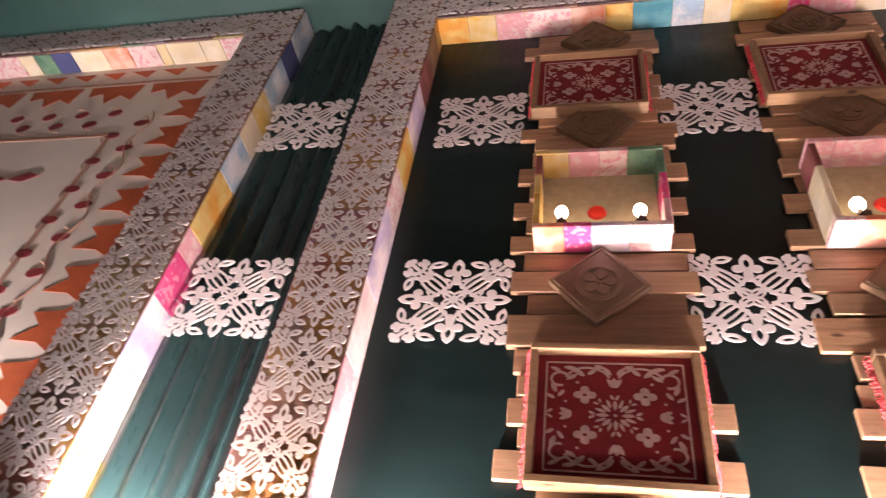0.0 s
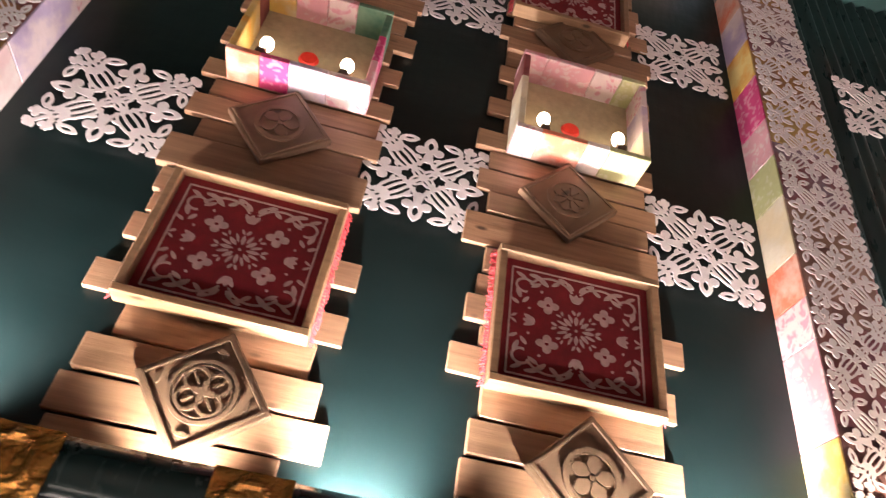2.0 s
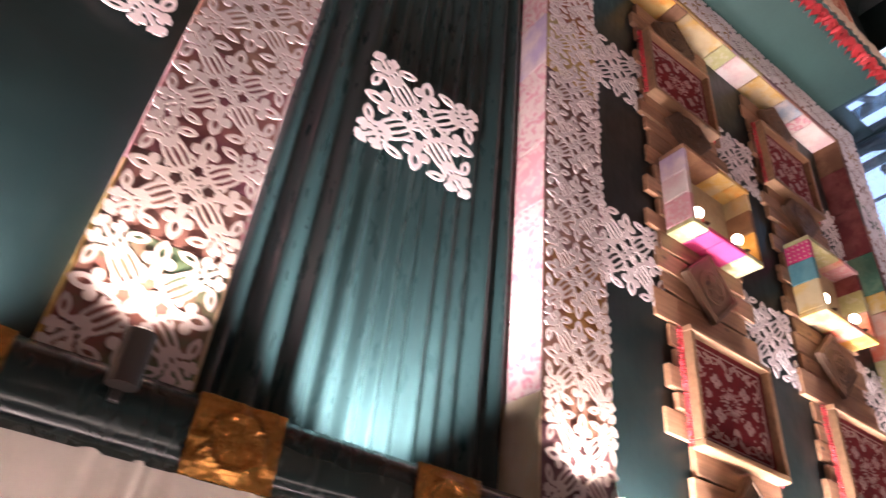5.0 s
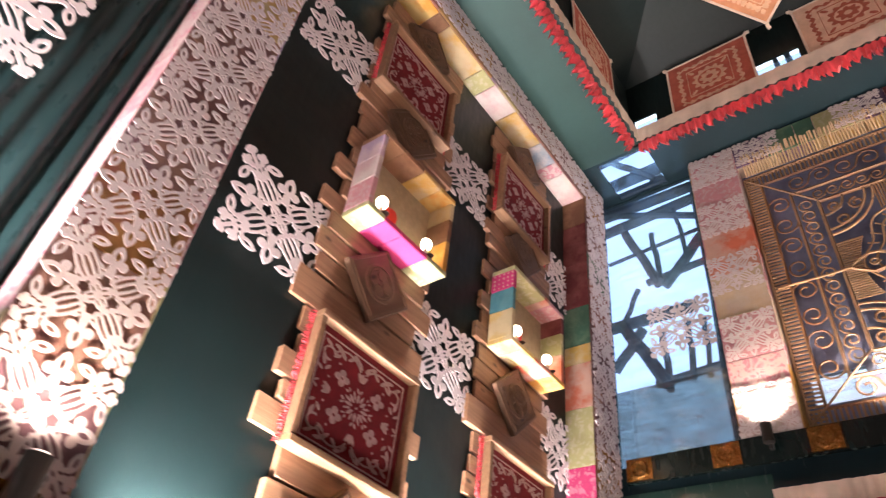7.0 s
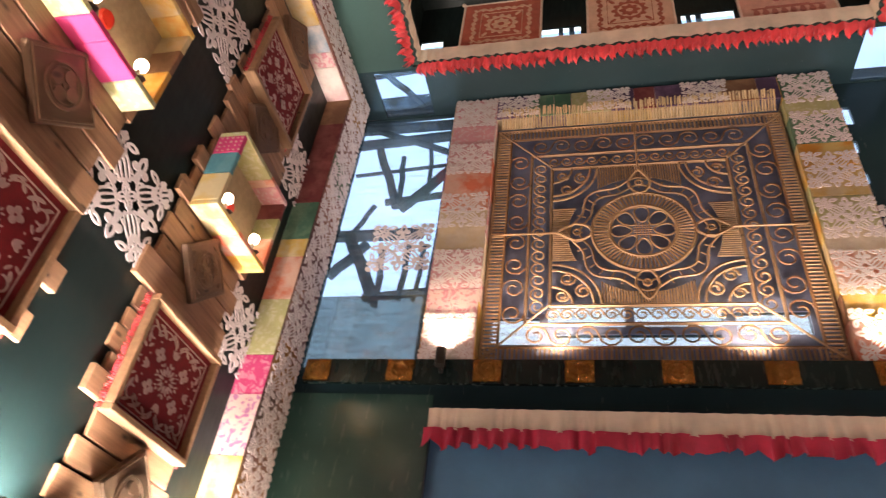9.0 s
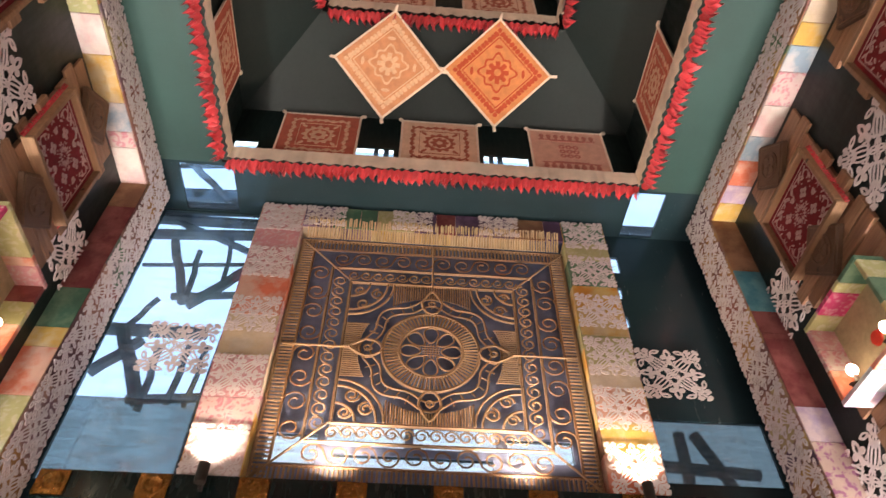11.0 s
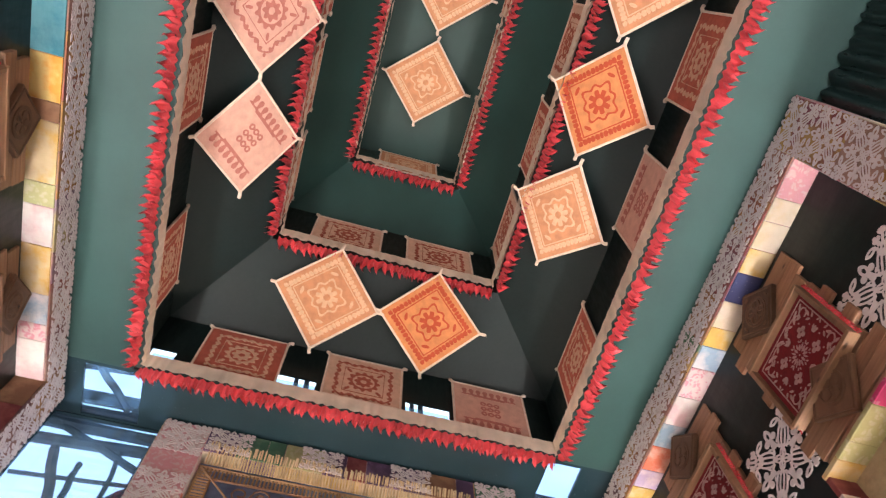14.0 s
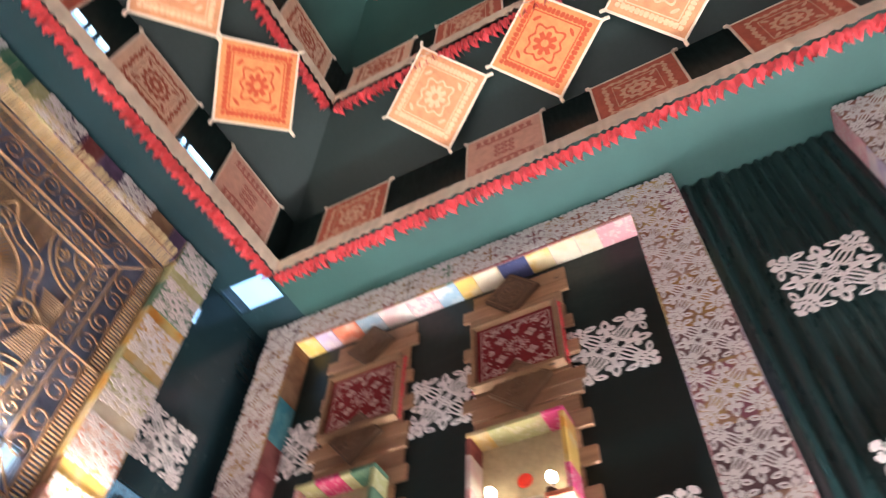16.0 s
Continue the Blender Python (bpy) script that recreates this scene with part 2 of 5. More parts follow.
MAROON = plain("maroon_paint", (0.26, 0.025, 0.035), 0.7, 0.2, 9)
TAN_LINE = plain("pale_brown_paint", (0.42, 0.22, 0.16), 0.7, 0.2, 9)
EDGE = plain("cream_carpet_binding", (0.70, 0.58, 0.48), 0.8, 0.1, 30)
RUG = {"orange": (plain("orange_carpet_pile", (0.55, 0.255, 0.130), 0.9, 0.15, 20, 0.003), plain("tan_carpet_motif", (0.66, 0.43, 0.27), 0.9, 0.12, 30)),
       "flame": (plain("flame_carpet_pile", (0.60, 0.245, 0.095), 0.9, 0.15, 20, 0.003), plain("brick_carpet_motif", (0.46, 0.075, 0.03), 0.9, 0.12, 30)),
       "beige": (plain("beige_carpet_pile", (0.66, 0.45, 0.33), 0.9, 0.12, 20, 0.003), plain("rust_carpet_motif", (0.36, 0.10, 0.06), 0.9, 0.12, 30)),
       "red": (plain("rust_carpet_pile", (0.42, 0.105, 0.066), 0.9, 0.18, 20, 0.003), plain("beige_carpet_motif", (0.62, 0.39, 0.27), 0.9, 0.12, 30)),
       "pink": (plain("dusty_pink_carpet_pile", (0.62, 0.36, 0.28), 0.9, 0.12, 20, 0.003), plain("rose_carpet_motif", (0.42, 0.15, 0.12), 0.9, 0.12, 30))}
PINKS = [(0.72, 0.48, 0.46), (0.72, 0.58, 0.46), (0.68, 0.22, 0.32), (0.74, 0.64, 0.58), (0.70, 0.42, 0.16), (0.66, 0.52, 0.56), (0.70, 0.40, 0.42), (0.56, 0.60, 0.62)]
BRIGHTS = [(0.72, 0.44, 0.06), (0.66, 0.09, 0.22), (0.70, 0.52, 0.42), (0.08, 0.24, 0.34), (0.62, 0.58, 0.28), (0.70, 0.20, 0.06)]
DEEPS = [(0.28, 0.07, 0.07), (0.14, 0.08, 0.14), (0.12, 0.22, 0.13), (0.42, 0.22, 0.10), (0.30, 0.10, 0.14), (0.52, 0.44, 0.22)]
INKS = [(0.66, 0.14, 0.24), (0.76, 0.68, 0.62), (0.66, 0.38, 0.16), (0.50, 0.22, 0.30), (0.76, 0.68, 0.64), (0.40, 0.40, 0.26)]
F_PINK = fabric("pink_printed_cotton", PINKS, INKS, "floral")
F_WASH = fabric("washed_printed_cotton", PINKS[::-1], INKS, "wash")
F_BRIGHT = fabric("bright_printed_cotton", BRIGHTS, INKS[::-1], "dots")
F_BACK = fabric("muted_printed_cotton", [(0.30, 0.15, 0.13), (0.22, 0.10, 0.10), (0.36, 0.20, 0.14), (0.26, 0.15, 0.18), (0.34, 0.12, 0.10), (0.20, 0.14, 0.13)], [(0.44, 0.26, 0.20), (0.16, 0.08, 0.09), (0.46, 0.24, 0.07)], "wash")
F_WARM = fabric("warm_printed_cotton", [(0.70, 0.36, 0.08), (0.70, 0.22, 0.30), (0.72, 0.58, 0.44), (0.62, 0.40, 0.50), (0.70, 0.50, 0.16)], INKS, "floral")
F_DEEP = fabric("dark_printed_cotton", DEEPS, [(0.36, 0.16, 0.14), (0.30, 0.22, 0.28), (0.55, 0.36, 0.12)], "wash")
COTTON = {}
for word, ground, ink, style in (
        ("orange", (0.72, 0.34, 0.05), (0.74, 0.56, 0.20), "wash"), ("yellow", (0.70, 0.46, 0.11), (0.70, 0.58, 0.34), "wash"), ("cream", (0.72, 0.60, 0.40), (0.74, 0.66, 0.52), "wash"),
        ("pink", (0.72, 0.36, 0.40), (0.74, 0.58, 0.56), "floral"), ("magenta", (0.64, 0.05, 0.20), (0.72, 0.34, 0.42), "floral"), ("dotted", (0.66, 0.05, 0.20), (0.74, 0.46, 0.40), "dots"), ("rose", (0.74, 0.58, 0.56), (0.66, 0.22, 0.30), "floral"),
        ("lilac", (0.50, 0.40, 0.58), (0.74, 0.60, 0.62), "wash"), ("purple", (0.09, 0.05, 0.12), (0.22, 0.14, 0.26), "wash"), ("navy", (0.05, 0.06, 0.17), (0.40, 0.42, 0.50), "dots"), ("sky", (0.34, 0.48, 0.62), (0.70, 0.70, 0.72), "wash"),
        ("teal", (0.05, 0.24, 0.32), (0.12, 0.34, 0.40), "wash"), ("green", (0.06, 0.17, 0.11), (0.16, 0.28, 0.18), "wash"), ("lime", (0.50, 0.50, 0.24), (0.62, 0.60, 0.40), "floral"), ("maroon", (0.20, 0.035, 0.04), (0.32, 0.10, 0.09), "wash"),
        ("brown", (0.24, 0.12, 0.065), (0.36, 0.20, 0.11), "wash"), ("grey", (0.10, 0.09, 0.085), (0.34, 0.30, 0.28), "floral"), ("coral", (0.74, 0.20, 0.11), (0.76, 0.48, 0.38), "wash"), ("white", (0.76, 0.70, 0.66), (0.72, 0.52, 0.52), "wash"), ("violet", (0.66, 0.50, 0.44), (0.36, 0.06, 0.30), "floral")):
    COTTON[word] = fabric(word + "_cotton", [ground], [ink], style)
SKY = glow("pale_daylight_sky", (0.74, 0.88, 1.0), 1.7)
BULB = glow("warm_lamp_bulb", (1.0, 0.86, 0.62), 19.0)
LED = glow("warm_led_face", (1.0, 0.88, 0.70), 6.0)
FILM = film("clear_blue_film", (0.73, 0.85, 0.97))
# the same film where less daylight comes through, the dimness put into its tint
FILM_DIM = film("shaded_blue_film", (0.30, 0.35, 0.38))
FILM_SHADED = film("shaded_blue_green_film", (0.36, 0.44, 0.49), 0.2)
FILM_MID = film("hazy_blue_film", (0.78, 0.83, 0.88), 0.2)


# ---- mesh helpers ----
def link(name, mesh, material, parent=None, m=None, label=""):
    if material is not None and not mesh.materials:
        mesh.materials.append(material)
    ob = new(name, mesh)
    if parent is not None:
        ob.parent = parent
    if m is not None:
        ob.matrix_basis = m
    if label:
        ob["label"] = label
    return ob


def part(name, bm, material, parent, label="", m=None):
    mesh = bpy.data.meshes.new(name)
    bm.to_mesh(mesh)
    bm.free()
    return link(name, mesh, material, parent, m, label)


def raw(name, verts, faces, material, parent=None, m=None, label="", smooth=False):
    mesh = bpy.data.meshes.new(name)
    mesh.from_pydata(verts, [], faces)
    if smooth:
        mesh.polygons.foreach_set("use_smooth", [True] * len(mesh.polygons))
    return link(name, mesh, material, parent, m, label)


def thing(name, m, label, category, group="", kind=""):
    ob = new(name)
    ob.matrix_basis = m
    ob.empty_display_size = 0.05
    return tagged(ob, label, category, group, kind)


def box_bm(x0, x1, y0, y1, z0, z1, bevel=0.003):
    bm = bmesh.new()
    bmesh.ops.create_cube(bm, size=1)
    for v in bm.verts:
        v.co = ((x0 + x1) / 2 + v.co.x * (x1 - x0), (y0 + y1) / 2 + v.co.y * (y1 - y0), (z0 + z1) / 2 + v.co.z * (z1 - z0))
    if bevel:
        bmesh.ops.bevel(bm, geom=bm.edges[:], offset=bevel, segments=1, affect="EDGES")
    return bm


def tube(points, r, sides=5, closed=False):
    """Vertices and faces of a round stick along points."""
    pts = [Vector(p) for p in points]
    n = len(pts)
    verts, faces = [], []
    up = Vector((0.13, 0.21, 1)).normalized()
    for i, p in enumerate(pts):
        d = (pts[(i + 1) % n] - pts[i - 1]) if closed or 0 < i < n - 1 else (pts[1] - pts[0] if i == 0 else pts[-1] - pts[-2])
        d.normalize()
        a = d.cross(up).normalized() if abs(d.dot(up)) < 0.98 else d.cross(Vector((1, 0, 0))).normalized()
        b = d.cross(a)
        for k in range(sides):
            th = 2 * math.pi * k / sides
            verts.append(p + a * (r * math.cos(th)) + b * (r * math.sin(th)))
    for i in range(n if closed else n - 1):
        j = (i + 1) % n
        for k in range(sides):
            k2 = (k + 1) % sides
            faces.append((i * sides + k, i * sides + k2, j * sides + k2, j * sides + k))
    if not closed:
        faces.append(tuple(range(sides)))
        faces.append(tuple(reversed(range((n - 1) * sides, n * sides))))
    return verts, faces


def joined(lists):
    verts, faces = [], []
    for v, f in lists:
        o = len(verts)
        verts += v
        faces += [tuple(i + o for i in q) for q in f]
    return verts, faces


def relief(name, f, n, size, depth, material):
    """A sheet of that thickness whose outline is where f(x, y) > 0, on -1..1; x and y span size metres, z is out of the sheet."""
    g = np.linspace(-1.02, 1.02, n + 1)
    X, Y = np.meshgrid(g, g, indexing="ij")
    F = f(X, Y)
    verts, faces, seen = [], [], {}
    half = size / 2

    def vertex(key, x, y):
        if key not in seen:
            seen[key] = len(verts)
            verts.append((x * half, y * half, depth))
            verts.append((x * half, y * half, 0.0))
        return seen[key]

    def corner(i, j):
        return vertex((i, j), g[i], g[j])

    def cut(i, j, k, l):
        key = (i, j, k, l) if (i, j) < (k, l) else (k, l, i, j)
        a, b = F[i, j], F[k, l]
        s = a / (a - b)
        return vertex(key, g[i] + (g[k] - g[i]) * s, g[j] + (g[l] - g[j]) * s)

    inside = F > 0
    for j in range(n):
        run = None
        for i in range(n + 1):
            full = i < n and inside[i, j] and inside[i + 1, j] and inside[i, j + 1] and inside[i + 1, j + 1]
            if full:
                run = i if run is None else run
                continue
            if run is not None:
                faces.append((corner(run, j), corner(i, j), corner(i, j + 1), corner(run, j + 1)))
                run = None
            if i == n:
                continue
            ring = [(i, j), (i + 1, j), (i + 1, j + 1), (i, j + 1)]
            if not any(inside[p] for p in ring):
                continue
            poly, kinds = [], []
            for a, b in zip(ring, ring[1:] + ring[:1]):
                if inside[a]:
                    poly.append(corner(*a)), kinds.append(0)
                if inside[a] != inside[b]:
                    poly.append(cut(*a, *b)), kinds.append(1)
            if len(poly) >= 3:
                faces.append(tuple(poly))
                for k in range(len(poly)):
                    k2 = (k + 1) % len(poly)
                    if kinds[k] and kinds[k2]:
                        faces.append((poly[k2], poly[k], poly[k] + 1, poly[k2] + 1))
    mesh = bpy.data.meshes.new(name)
    mesh.from_pydata(verts, [], faces)
    mesh.materials.append(material)
    return mesh


def ell(x, y, cx, cy, rx, ry, turn=0.0):
    c, s = math.cos(turn), math.sin(turn)
    u, v = (x - cx) * c + (y - cy) * s, -(x - cx) * s + (y - cy) * c
    return (1 - np.sqrt((u / rx) ** 2 + (v / ry) ** 2)) * min(rx, ry)


def cap(x, y, ax, ay, bx, by, r):
    dx, dy = bx - ax, by - ay
    h = np.clip(((x - ax) * dx + (y - ay) * dy) / (dx * dx + dy * dy), 0, 1)
    return r - np.hypot(x - ax - h * dx, y - ay - h * dy)


def arc(x, y, cx, cy, r, w):
    return w - np.abs(np.hypot(x - cx, y - cy) - r)


def vesica(x, y, cx, cy, length, width, turn=0.0):
    """A pointed leaf of that half length and half width."""
    c, s = math.cos(turn), math.sin(turn)
    u, v = (x - cx) * c + (y - cy) * s, -(x - cx) * s + (y - cy) * c
    big = (length ** 2 + width ** 2) / (2 * width)
    off = big - width
    return np.minimum(big - np.hypot(u, v - off), big - np.hypot(u, v + off))


def union(*fs):
    out = fs[0]
    for f in fs[1:]:
        out = np.maximum(out, f)
    return out


def lace(X, Y):
    """The fretwork flower: pierced fleurs on the axes, trefoil sprays in the corners, sheaves of bowed bars and a starred heart."""
    a, b = np.maximum(np.abs(X), np.abs(Y)), np.minimum(np.abs(X), np.abs(Y))
    d, e = (a + b) * 0.7071, (a - b) * 0.7071          # along and across the diagonal

    def chain(u, v, r, *p):
        return union(*[cap(u, v, *p0, *p1, r) for p0, p1 in zip(p, p[1:])])

    fleur = union(vesica(a, b, 0.80, 0.0, 0.21, 0.115), ell(a, b, 0.66, 0.150, 0.088, 0.092), cap(a, b, 0.42, 0.0, 0.68, 0.0, 0.060))
    stem = chain(a, b, 0.032, (0.58, 0.035), (0.44, 0.055), (0.34, 0.100), (0.255, 0.185), (0.215, 0.215))
    leaf = union(vesica(a, b, 0.875, 0.385, 0.180, 0.085, 1.80), chain(a, b, 0.034, (0.82, 0.50), (0.72, 0.56)))
    tip = union(ell(a, b, 0.965, 0.865, 0.070, 0.056, 0.3), ell(d, e, 1.315, 0.0, 0.072, 0.058), cap(d, e, 0.9, 0.0, 1.27, 0.0, 0.034))
    side = union(ell(a, b, 0.975, 0.665, 0.060, 0.050), ell(a, b, 0.895, 0.735, 0.060, 0.046, 0.6), ell(a, b, 0.925, 0.600, 0.056, 0.044), cap(a, b, 0.70, 0.62, 0.93, 0.66, 0.048))
    block = ell(d, e, 0.86, 0.0, 0.165, 0.170)
    bars = union(chain(d, e, 0.024, (0.20, 0.022), (0.36, 0.056), (0.55, 0.066), (0.82, 0.048)),
                 chain(d, e, 0.025, (0.28, 0.130), (0.43, 0.172), (0.58, 0.180), (0.72, 0.162), (0.84, 0.115)), vesica(d, e, 0.46, 0.222, 0.080, 0.030, -0.35))
    heart = union(cap(d, e, 0.0, 0.0, 0.25, 0.0, 0.026), cap(a, b, 0.0, 0.0, 0.13, 0.0, 0.020), cap(a, b, 0.13, 0.0, 0.20, 0.105, 0.020))
    body = union(heart, stem, fleur, leaf, tip, side, block, bars)
    holes = union(vesica(a, b, 0.79, 0.0, 0.105, 0.048), vesica(a, b, 0.88, 0.385, 0.090, 0.034, 1.78), ell(d, e, 0.93, 0.100, 0.045, 0.026, 0.5), vesica(d, e, 0.90, 0.0, 0.055, 0.026))
    return np.minimum(body, -holes)


def textile(X, Y):
    """Flowers, tulips and vine scrolls of the framed red cloth."""
    x, y = np.abs(X), np.abs(Y)
    fx, fy = np.abs(x - 0.40), np.abs(y - 0.34)
    p, q = np.maximum(fx, fy), np.minimum(fx, fy)
    flower = np.minimum(ell(p, q, 0.088, 0.0, 0.066, 0.060), np.hypot(fx, fy) - 0.030)
    th, r = np.arctan2(y, x), np.hypot(x, y)
    burst = union(*[vesica(x, y, (0.17 + 0.04 * (n % 2)) * math.cos(n * 0.3927), (0.17 + 0.04 * (n % 2)) * math.sin(n * 0.3927), 0.085, 0.028 - 0.008 * (n % 2), n * 0.3927) for n in range(5)], vesica(x, y, 0.31, 0.035, 0.05, 0.020, 0.5), vesica(x, y, 0.035, 0.31, 0.05, 0.020, 1.07),
                  vesica(x, y, 0.25, 0.20, 0.045, 0.016, 0.3), vesica(x, y, 0.20, 0.25, 0.045, 0.016, 1.27), 0.022 - r)
    tulip = union(vesica(x, y, 0.0, 0.57, 0.085, 0.040, 1.571), vesica(x, y, 0.055, 0.57, 0.085, 0.032, 1.05), vesica(x, y, 0.03, 0.52, 0.05, 0.03, 0.6))
    tulip2 = union(vesica(x, y, 0.66, 0.0, 0.085, 0.040), vesica(x, y, 0.66, 0.055, 0.085, 0.032, 0.52), vesica(x, y, 0.61, 0.03, 0.05, 0.03, 1.0))
    vine = union(np.minimum(arc(x, y, 0.36, 0.50, 0.34, 0.016), y - 0.66), vesica(x, y, 0.09, 0.78, 0.09, 0.03, 0.9), vesica(x, y, 0.20, 0.86, 0.08, 0.028, 0.3), vesica(x, y, 0.30, 0.76, 0.08, 0.03, -0.7),
                 vesica(x, y, 0.48, 0.75, 0.11, 0.038, 0.75), vesica(x, y, 0.60, 0.83, 0.10, 0.032, 0.15), vesica(x, y, 0.58, 0.66, 0.09, 0.030, -0.6), np.minimum(arc(x, y, 0.74, 0.62, 0.12, 0.017), x + 0.4 * y - 0.9),
                 vesica(x, y, 0.80, 0.80, 0.09, 0.030, 0.5), vesica(x, y, 0.82, 0.46, 0.10, 0.034, 1.2), vesica(x, y, 0.72, 0.36, 0.08, 0.028, 2.2), vesica(x, y, 0.86, 0.30, 0.07, 0.026, 0.6),
                 vesica(x, y, 0.87, 0.045, 0.055, 0.018, 2.5), ell(x, y, 0.50, 0.56, 0.022, 0.022), ell(x, y, 0.66, 0.22, 0.02, 0.02))
    line = 0.013 - np.abs(np.maximum(x, y) - 0.93)
    return union(flower, burst, tulip, tulip2, vine, line)


def rosette(petals, inner, ring2):
    def f(X, Y):
        r, th = np.hypot(X, Y), np.arctan2(Y, X)
        k = np.abs(((th * petals / (2 * math.pi)) % 1) - 0.5) * 2
        petal = np.minimum(0.50 - 0.26 * k ** 2 - r, np.minimum(r - inner, (1 - k) * r * 1.6 / petals * 2 - 0.02))
        return union(arc(X, Y, 0, 0, 0.62, 0.045), petal, inner * 0.62 - r, arc(X, Y, 0, 0, ring2, 0.018), np.minimum(0.03 - np.abs(np.maximum(np.abs(X), np.abs(Y)) - 0.92), 1))
    return f


def quatrefoil(X, Y):
    """A ring round four outlined lobes, with a small four-petalled flower in the middle."""
    x, y = np.abs(X), np.abs(Y)
    a, b = np.maximum(x, y), np.minimum(x, y)
    lobe = np.minimum(arc(a, b, 0.31, 0.0, 0.235, 0.030), union(a - b - 0.02, 0.05 - np.abs(a - b)))
    petal = ell(x, y, 0.105, 0.105, 0.095, 0.068, 0.785)
    rib = np.minimum(cap(a, b, 0.22, 0.0, 0.42, 0.0, 0.022), 1)
    return union(arc(X, Y, 0, 0, 0.66, 0.040), arc(X, Y, 0, 0, 0.56, 0.012), lobe, petal, rib, 0.05 - np.hypot(x, y), 0.022 - np.abs(a - 0.90), ell(x, y, 0.66, 0.66, 0.13, 0.05, -0.785))


def rug_a(X, Y):
    x, y = np.abs(X), np.abs(Y)
    r, th = np.hypot(X, Y), np.arctan2(Y, X)
    q = (x ** 4 + y ** 4) ** 0.25
    med = np.minimum(0.43 + 0.045 * np.cos(8 * th) - q, q - 0.375 - 0.045 * np.cos(8 * th))
    leaf = np.minimum(0.06 - np.abs(((th * 8 / (2 * math.pi) + 0.5) % 1) - 0.5) * r * 0.75, np.minimum(0.31 - r, r - 0.10))
    m = np.maximum(x, y)
    s = np.minimum(x, y)
    band = union(0.014 - np.abs(m - 0.90), 0.012 - np.abs(m - 0.68), np.minimum(np.minimum(0.065 - np.abs(m - 0.79), 0.038 - np.abs(((s * 8) % 1) - 0.5) * 0.125 * 0.8), 1))
    key = np.minimum(0.03 - np.abs(m - 0.79), 0.06 - np.abs(((s * 4 + 0.25) % 1) - 0.5) * 0.25)
    corner = ell(x, y, 0.50, 0.50, 0.12, 0.045, -0.785)
    return union(med, leaf, band, key, corner)


def rug_b(X, Y):
    x, y = np.abs(X), np.abs(Y)
    m = np.maximum(x, y)
    grid = union(*[arc(x, y, cx, cy, 0.065, 0.022) for cx in (0.0, 0.19) for cy in (0.0, 0.22)])
    frame_line = union(0.012 - np.abs(np.maximum(x, y * 0.9) - 0.46), 0.012 - np.abs(m - 0.90))
    ends = np.minimum(union(ell((x * 5) % 1 - 0.5, (y - 0.74) * 4.0, 0, 0, 0.36, 0.34), 0.3 - np.abs((x * 5) % 1 - 0.5) - 3.4 * np.abs(y - 0.66)) * 0.2, 0.78 - x)
    return union(grid, frame_line, ends, np.minimum(0.02 - np.abs(y - 0.56), 0.8 - x))


def rug_c(X, Y):
    x, y = np.abs(X), np.abs(Y)
    r, th = np.hypot(X, Y), np.arctan2(Y, X)
    m, s = np.maximum(x, y), np.minimum(x, y)
    med = union(np.minimum(0.40 + 0.05 * np.cos(12 * th) - r, r - 0.30), np.minimum(0.22 + 0.04 * np.cos(8 * th) - r, r - 0.09))
    vine = np.minimum(0.026 - np.abs(m - 0.72 - 0.055 * np.sin(s * 15)), 1)
    buds = ell((s * 4.8) % 1 - 0.5, (m - 0.72) * 4.0, 0, 0, 0.22, 0.22) * 0.2
    return union(med, vine, buds, 0.012 - np.abs(m - 0.90), 0.010 - np.abs(m - 0.54), ell(x, y, 0.42, 0.42, 0.11, 0.04, 0.785))


LACE = relief("cutout", lace, 150, 0.40, 0.0035, FOAM)
LACE_TILE = relief("tile", lace, 112, 0.255, 0.003, FOAM)
CLOTH_MOTIF = relief("woven_motif", textile, 110, 0.40, 0.0025, MOTIF)
CARVES = [relief("carving", f, 72, 0.222, 0.006, CARVED) for f in (quatrefoil, rosette(5, 0.10, 0.54), rosette(8, 0.12, 0.40), rosette(4, 0.12, 0.50))]
RUG_MOTIFS = [relief("woven_motif", f, 60, 0.47, 0.003, RUG[c][1]) for f, c in ((rug_a, "orange"), (rug_c, "red"), (rug_b, "pink"), (rug_c, "pink"), (rug_a, "flame"), (rug_c, "beige"))]

UP_A, UP_C, UP_B = (90, 0, 0), (90, 0, 180), (90, 0, -90)


def on_wall(side, u, z, out=0.0):
    """A pose on a wall: local x along it, y up, z out into the room."""
    if side == "A":
        return pose(u, YA - out, z, *UP_A)
    if side == "C":
        return pose(u, YC + out, z, *UP_C)
    return pose(XB - out, u, z, *UP_B)


# ---- the shell ----
def sheet(name, to_world, u0, u1, v0, v1, holes, material, label="", thick=0.02):
    """A flat cloth panel with thickness and rectangular openings through it."""
    us = sorted({u0, u1, *[h[0] for h in holes], *[h[1] for h in holes]})
    vs = sorted({v0, v1, *[h[2] for h in holes], *[h[3] for h in holes]})
    lists = []
    for a, b in zip(us, us[1:]):
        for c, d in zip(vs, vs[1:]):
            mu, mv = (a + b) / 2, (c + d) / 2
            if any(h[0] < mu < h[1] and h[2] < mv < h[3] for h in holes):
                continue
            p = [to_world(u, v, w) for w in (0, -thick) for u, v in ((a, c), (b, c), (b, d), (a, d))]
            lists.append((p, [(0, 1, 2, 3), (7, 6, 5, 4), (0, 4, 5, 1), (1, 5, 6, 2), (2, 6, 7, 3), (3, 7, 4, 0)]))
    v, f = joined(lists)
    return tagged(raw(name, v, f, material), label, kind="structure")


def wall_a(u, v, w):
    return (u, YA - w, v)


def wall_c(u, v, w):
    return (u, YC + w, v)


def wall_b(u, v, w):
    return (XB - w, u, v)


